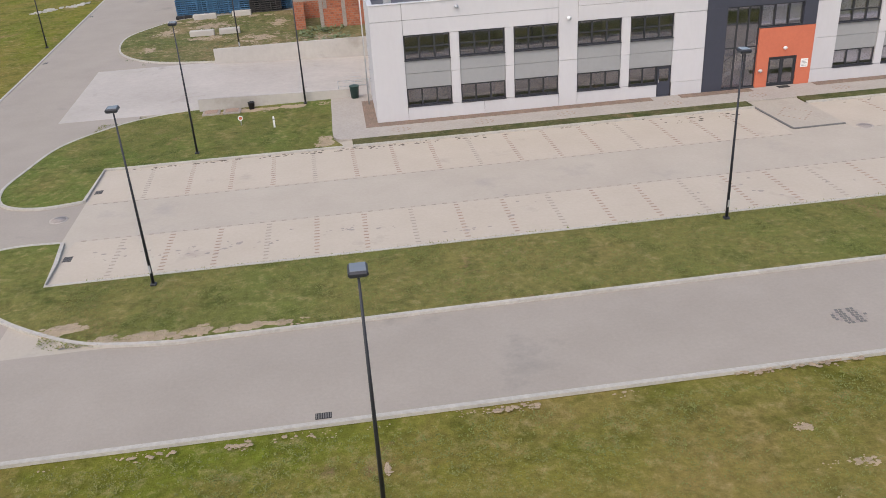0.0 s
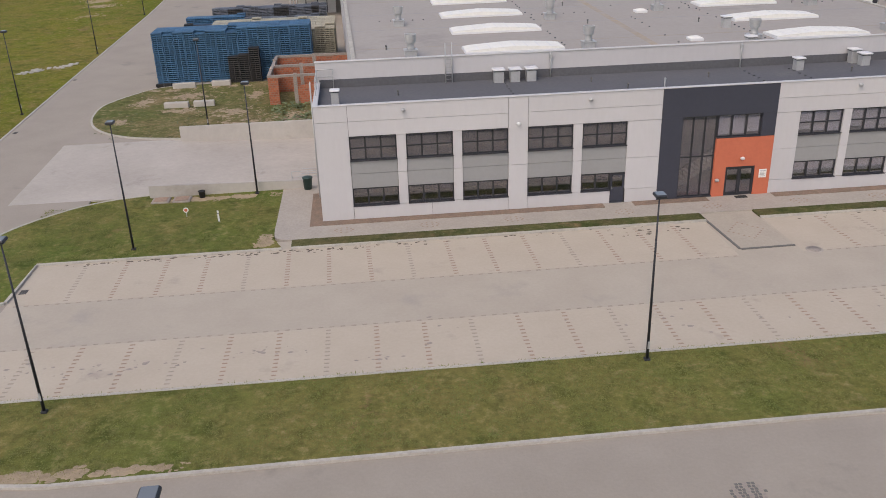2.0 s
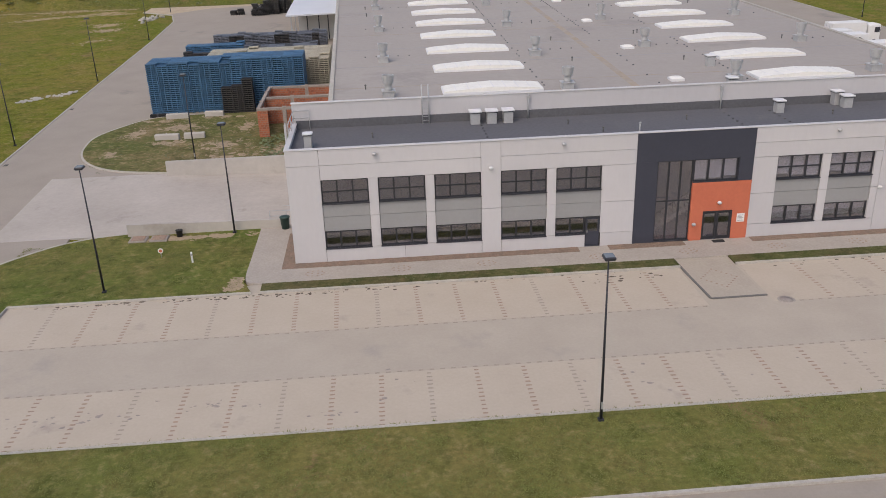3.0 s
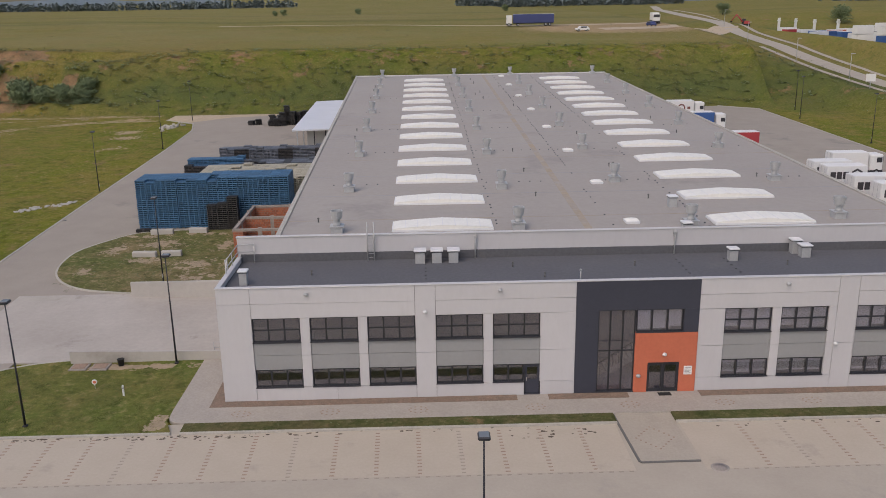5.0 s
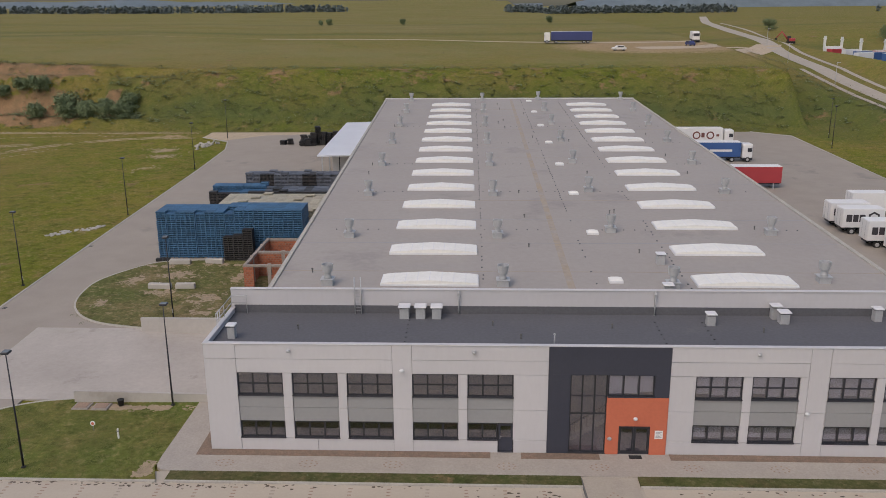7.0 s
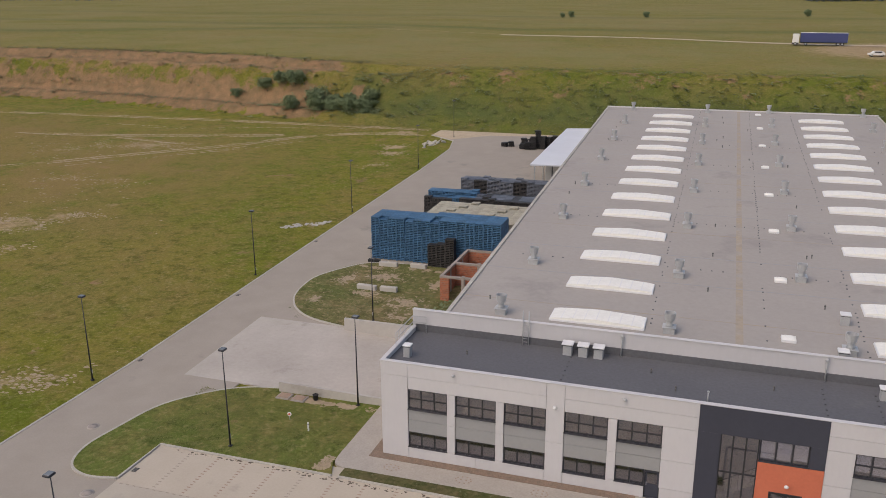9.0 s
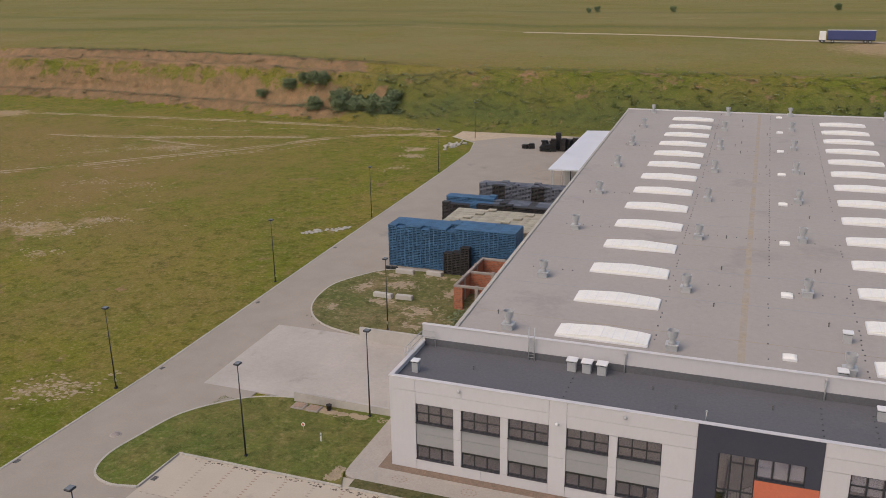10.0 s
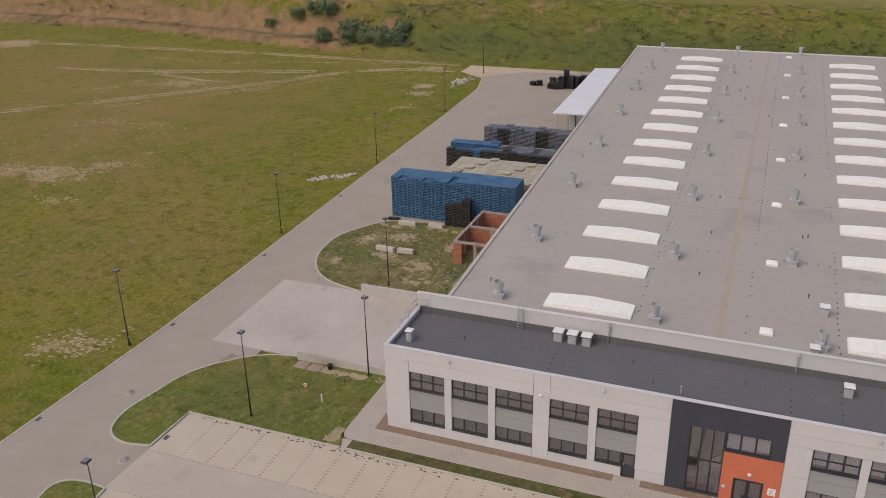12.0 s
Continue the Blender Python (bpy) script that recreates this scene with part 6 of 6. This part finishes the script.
def bush(x, y, r, h, name="bush", label="dense dark green bush at the foot of the bank"):
    v = thing(name, label, "tree" if name == "tree" else "bush", at=(x, y, rise(x, y)))
    bm = bmesh.new()
    limbs = []
    tube(bm, (0, 0, -0.3), (0, 0, h * 0.45), 0.05 * h, 0.025 * h, 7)
    for i in range(6):
        a = i * 1.05 + random.random()
        tip = (math.cos(a) * r * 0.6, math.sin(a) * r * 0.6, h * random.uniform(0.5, 0.85))
        tube(bm, (0, 0, h * random.uniform(0.1, 0.4)), tip, 0.02 * h, 0.006 * h, 5)
        limbs.append(tip)
    part("trunk", bm, "bark", v)
    bm = bmesh.new()
    for tip in limbs:
        leaf_cloud(bm, tip, r * random.uniform(0.35, 0.75), 240, 0.13 + 0.03 * h, 1.0)
    leaf_cloud(bm, (0, 0, h * 0.65), r * 0.75, 420, 0.16 + 0.03 * h, 0.8)
    leaf_cloud(bm, (r * 0.3, -r * 0.4, h * 0.25), r * 0.95, 260, 0.13 + 0.03 * h, 0.45)
    part("crown", bm, "leaf", v)


random.seed(41)
for x, y, r, h in ((-74, 156, 3.0, 3.6), (-70.2, 156.5, 2.8, 3.8), (-69, 160, 2.6, 4.6), (-79, 156.5, 2.2, 2.8), (-83.5, 156, 2.4, 3.0), (-85.5, 160.5, 3.4, 5.6), (-80.5, 161, 2.4, 3.2), (-92, 157, 2.6, 3.0), (-95, 166.5, 3.0, 3.6), (-100, 167.5, 2.6, 2.8), (-106, 168, 2.4, 2.6), (-75.5, 161.5, 1.8, 2.2), (-116, 168, 1.8, 2.0)):
    bush(x, y, r, h)
for x, y, r, h in ((185, 300, 4, 6.5), (205, 290, 4.5, 8), (190, 240, 5, 9), (150, 340, 3, 5), (60, 430, 1.8, 3.4), (-20, 420, 1.5, 3), (-60, 420, 1.6, 3.2), (-64, 416, 1.2, 2.6)):
    bush(x, y, r, h, "tree", "lone round-crowned tree on the upland meadow")


def scrub(name, count, pick, size, leaves, mat, label):
    """Low clumps of leaves scattered over a stretch of land."""
    bm_v, bm_f = [], []
    for i in range(count):
        x, y = pick()
        z = rise(x, y)
        r = size * random.uniform(0.5, 1.5)
        for k in range(leaves):
            a = random.uniform(0, math.tau)
            d = r * random.random() ** 0.5
            px, py = x + math.cos(a) * d, y + math.sin(a) * d
            pz = z + random.uniform(0.02, 0.75) * r * (1.1 - d / r * 0.7)
            s = r * random.uniform(0.16, 0.34)
            u = Vector((random.gauss(0, 1), random.gauss(0, 1), random.gauss(0, 0.25))).normalized() * s
            w = Vector((-u.y, u.x, random.uniform(-0.3, 0.4) * s)) * 0.6
            p = Vector((px, py, pz))
            n = len(bm_v)
            bm_v += [p + u, p + w, p - u, p - w]
            bm_f.append((n, n + 1, n + 2, n + 3))
    me = bpy.data.meshes.new(name)
    me.from_pydata(bm_v, [], bm_f)
    me.materials.append(M[mat])
    tagged(new(name, me), label, "scrub", kind="stuff")


def on_bank():
    x = random.uniform(-74, 118)
    return x, lerp_table(x, TOE) + random.triangular(-1, 30, 12) / (0.36 if x > 97 else 1)


def on_earth_bank():
    x = random.uniform(-230, -76)
    return x, lerp_table(x, TOE) + random.choice((random.uniform(-1, 5), random.uniform(10, 16), random.uniform(21, 29), random.uniform(0, 28)))


random.seed(51)
scrub("bank_scrub", 2600, on_bank, 0.7, 10, "scrub", "rough green scrub covering the long bank")
scrub("bank_scrub_dark", 260, on_bank, 1.0, 14, "leaf", "darker bramble clumps on the long bank")
scrub("bush_skirts", 110, lambda: (random.gauss(-80, 10), random.gauss(160, 4.0)), 1.0, 30, "leaf", "low brush round the bushes at the bank")
scrub("earth_bank_scrub", 1500, on_earth_bank, 0.9, 10, "scrub", "patchy scrub on the bare earth bank")
scrub("verge_weeds", 1300, lambda: (random.uniform(-23, 1.5), random.triangular(24, 45, 33)), 0.26, 10, "scrub", "weeds growing on the upper verge")
scrub("corner_weeds", 60, lambda: (random.uniform(-5.5, -0.8), random.uniform(24, 34)), 0.7, 16, "leaf", "taller weeds before the brick bays")
scrub("strip_weeds", 420, lambda: (random.choice((random.uniform(-1.6, 26.2), random.uniform(31, 70))), random.uniform(-4.0, -3.2)), 0.2, 9, "scrub", "low weeds in the planting strip")
scrub("meadow_clumps", 800, lambda: (random.uniform(-220, 120), random.triangular(182, 520, 200)), 0.6, 8, "scrub", "scattered weed clumps on the upland meadow")


def tufts(name, count, pick, hgt, mat, label, wide=0.03):
    vs, fs = [], []
    for i in range(count):
        x, y, z = pick()
        for k in range(4):
            a = random.uniform(0, math.tau)
            bx_, by_ = x + random.gauss(0, 0.06), y + random.gauss(0, 0.06)
            h = hgt * random.uniform(0.5, 1.3)
            lean = random.uniform(0.8, 2.2) * h
            dx, dy = math.cos(a), math.sin(a)
            n = len(vs)
            vs += [(bx_ - dy * wide, by_ + dx * wide, z), (bx_ + dy * wide, by_ - dx * wide, z), (bx_ + dx * lean, by_ + dy * lean, z + h)]
            fs.append((n, n + 1, n + 2))
    me = bpy.data.meshes.new(name)
    me.from_pydata(vs, [], fs)
    me.materials.append(M[mat])
    tagged(new(name, me), label, "grass", kind="stuff")


def clumped(x0, x1, y0, y1, z, scale=0.5, level=0.0):
    while True:
        x, y = random.uniform(x0, x1), random.uniform(y0, y1)
        if noise.noise((x * scale, y * scale, 2.0)) + random.uniform(-0.35, 0.35) > level:
            return x, y, z


random.seed(61)
tufts("grass_tufts", 26000, lambda: clumped(-34, 40, -58, -35.2, -0.01), 0.04, "blade", "uneven grass tufts on the front meadow")
tufts("clover_tufts", 4500, lambda: clumped(-34, 40, -58, -35.0, -0.01, 0.22, 0.2), 0.045, "blade", "darker clover clumps on the front meadow", 0.035)
tufts("verge_tufts", 22000, lambda: clumped(-16.5, 48, -27.1, -21.1, 0.1), 0.045, "blade", "mown grass tufts on the middle verge")
tufts("edge_tufts", 2600, lambda: (random.uniform(-16, 48), random.gauss(-21.02, 0.09), 0.06), 0.09, "blade", "grass hanging over the car park edge")
tufts("corner_tufts", 9000, lambda: clumped(-21, -3.6, -3.9, 6.0, 0.1), 0.045, "blade", "grass tufts on the corner verge")


def forest(name, count, pick, label, mat="forest"):
    vs, fs = [], []
    for i in range(count):
        x, y = pick()
        z = rise(x, y)
        h = random.uniform(5, 10)
        r = h * random.uniform(0.22, 0.36)
        for k in range(26):
            t = random.random()
            a = random.uniform(0, math.tau)
            d = r * (1 - (2 * t - 0.9) ** 2 * 0.8) * random.random() ** 0.4
            p = Vector((x + math.cos(a) * d, y + math.sin(a) * d, z + h * (0.08 + 0.92 * t)))
            s = random.uniform(1.2, 2.6)
            u = Vector((random.gauss(0, 1), random.gauss(0, 1), random.gauss(0, 1))).normalized() * s
            w = Vector((-u.y, u.x, random.uniform(-1, 1) * s)) * 0.7
            n = len(vs)
            vs += [p + u, p + w, p - u, p - w]
            fs.append((n, n + 1, n + 2, n + 3))
    me = bpy.data.meshes.new(name)
    me.from_pydata(vs, [], fs)
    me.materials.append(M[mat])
    tagged(new(name, me), label, "forest", kind="stuff")


random.seed(71)
def far_hill(x0, x1, y, base, peaks, label):
    """A long low ridge on the horizon."""
    bm = bmesh.new()
    n = 80
    rows_ = []
    for i in range(n + 1):
        u = i / n
        x = x0 + (x1 - x0) * u
        top = base + sum(h * math.exp(-((u - c) / w) ** 2) for c, w, h in peaks) + 5 * noise.noise((x * 0.006, 1.0, 3.0)) + 2.5 * noise.noise((x * 0.03, 2.0, 3.0))
        rows_.append([bm.verts.new(v) for v in ((x, y, 0), (x, y + 120, top), (x, y + 700, top * 0.6))])
    for a_, b_2 in zip(rows_, rows_[1:]):
        for k in range(2):
            bm.faces.new((a_[k], b_2[k], b_2[k + 1], a_[k + 1])).smooth = True
    bmesh.ops.recalc_face_normals(bm, faces=bm.faces)
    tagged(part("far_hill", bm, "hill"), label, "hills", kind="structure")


far_hill(300, 3000, 2300, 30, ((0.12, 0.09, 70), (0.32, 0.12, 42), (0.6, 0.2, 55)), "wooded hills on the horizon, tinted blue for haze")
far_hill(-2600, 200, 2200, 38, ((0.2, 0.2, 20), (0.6, 0.15, 14)), "wooded hills on the horizon, tinted blue for haze")
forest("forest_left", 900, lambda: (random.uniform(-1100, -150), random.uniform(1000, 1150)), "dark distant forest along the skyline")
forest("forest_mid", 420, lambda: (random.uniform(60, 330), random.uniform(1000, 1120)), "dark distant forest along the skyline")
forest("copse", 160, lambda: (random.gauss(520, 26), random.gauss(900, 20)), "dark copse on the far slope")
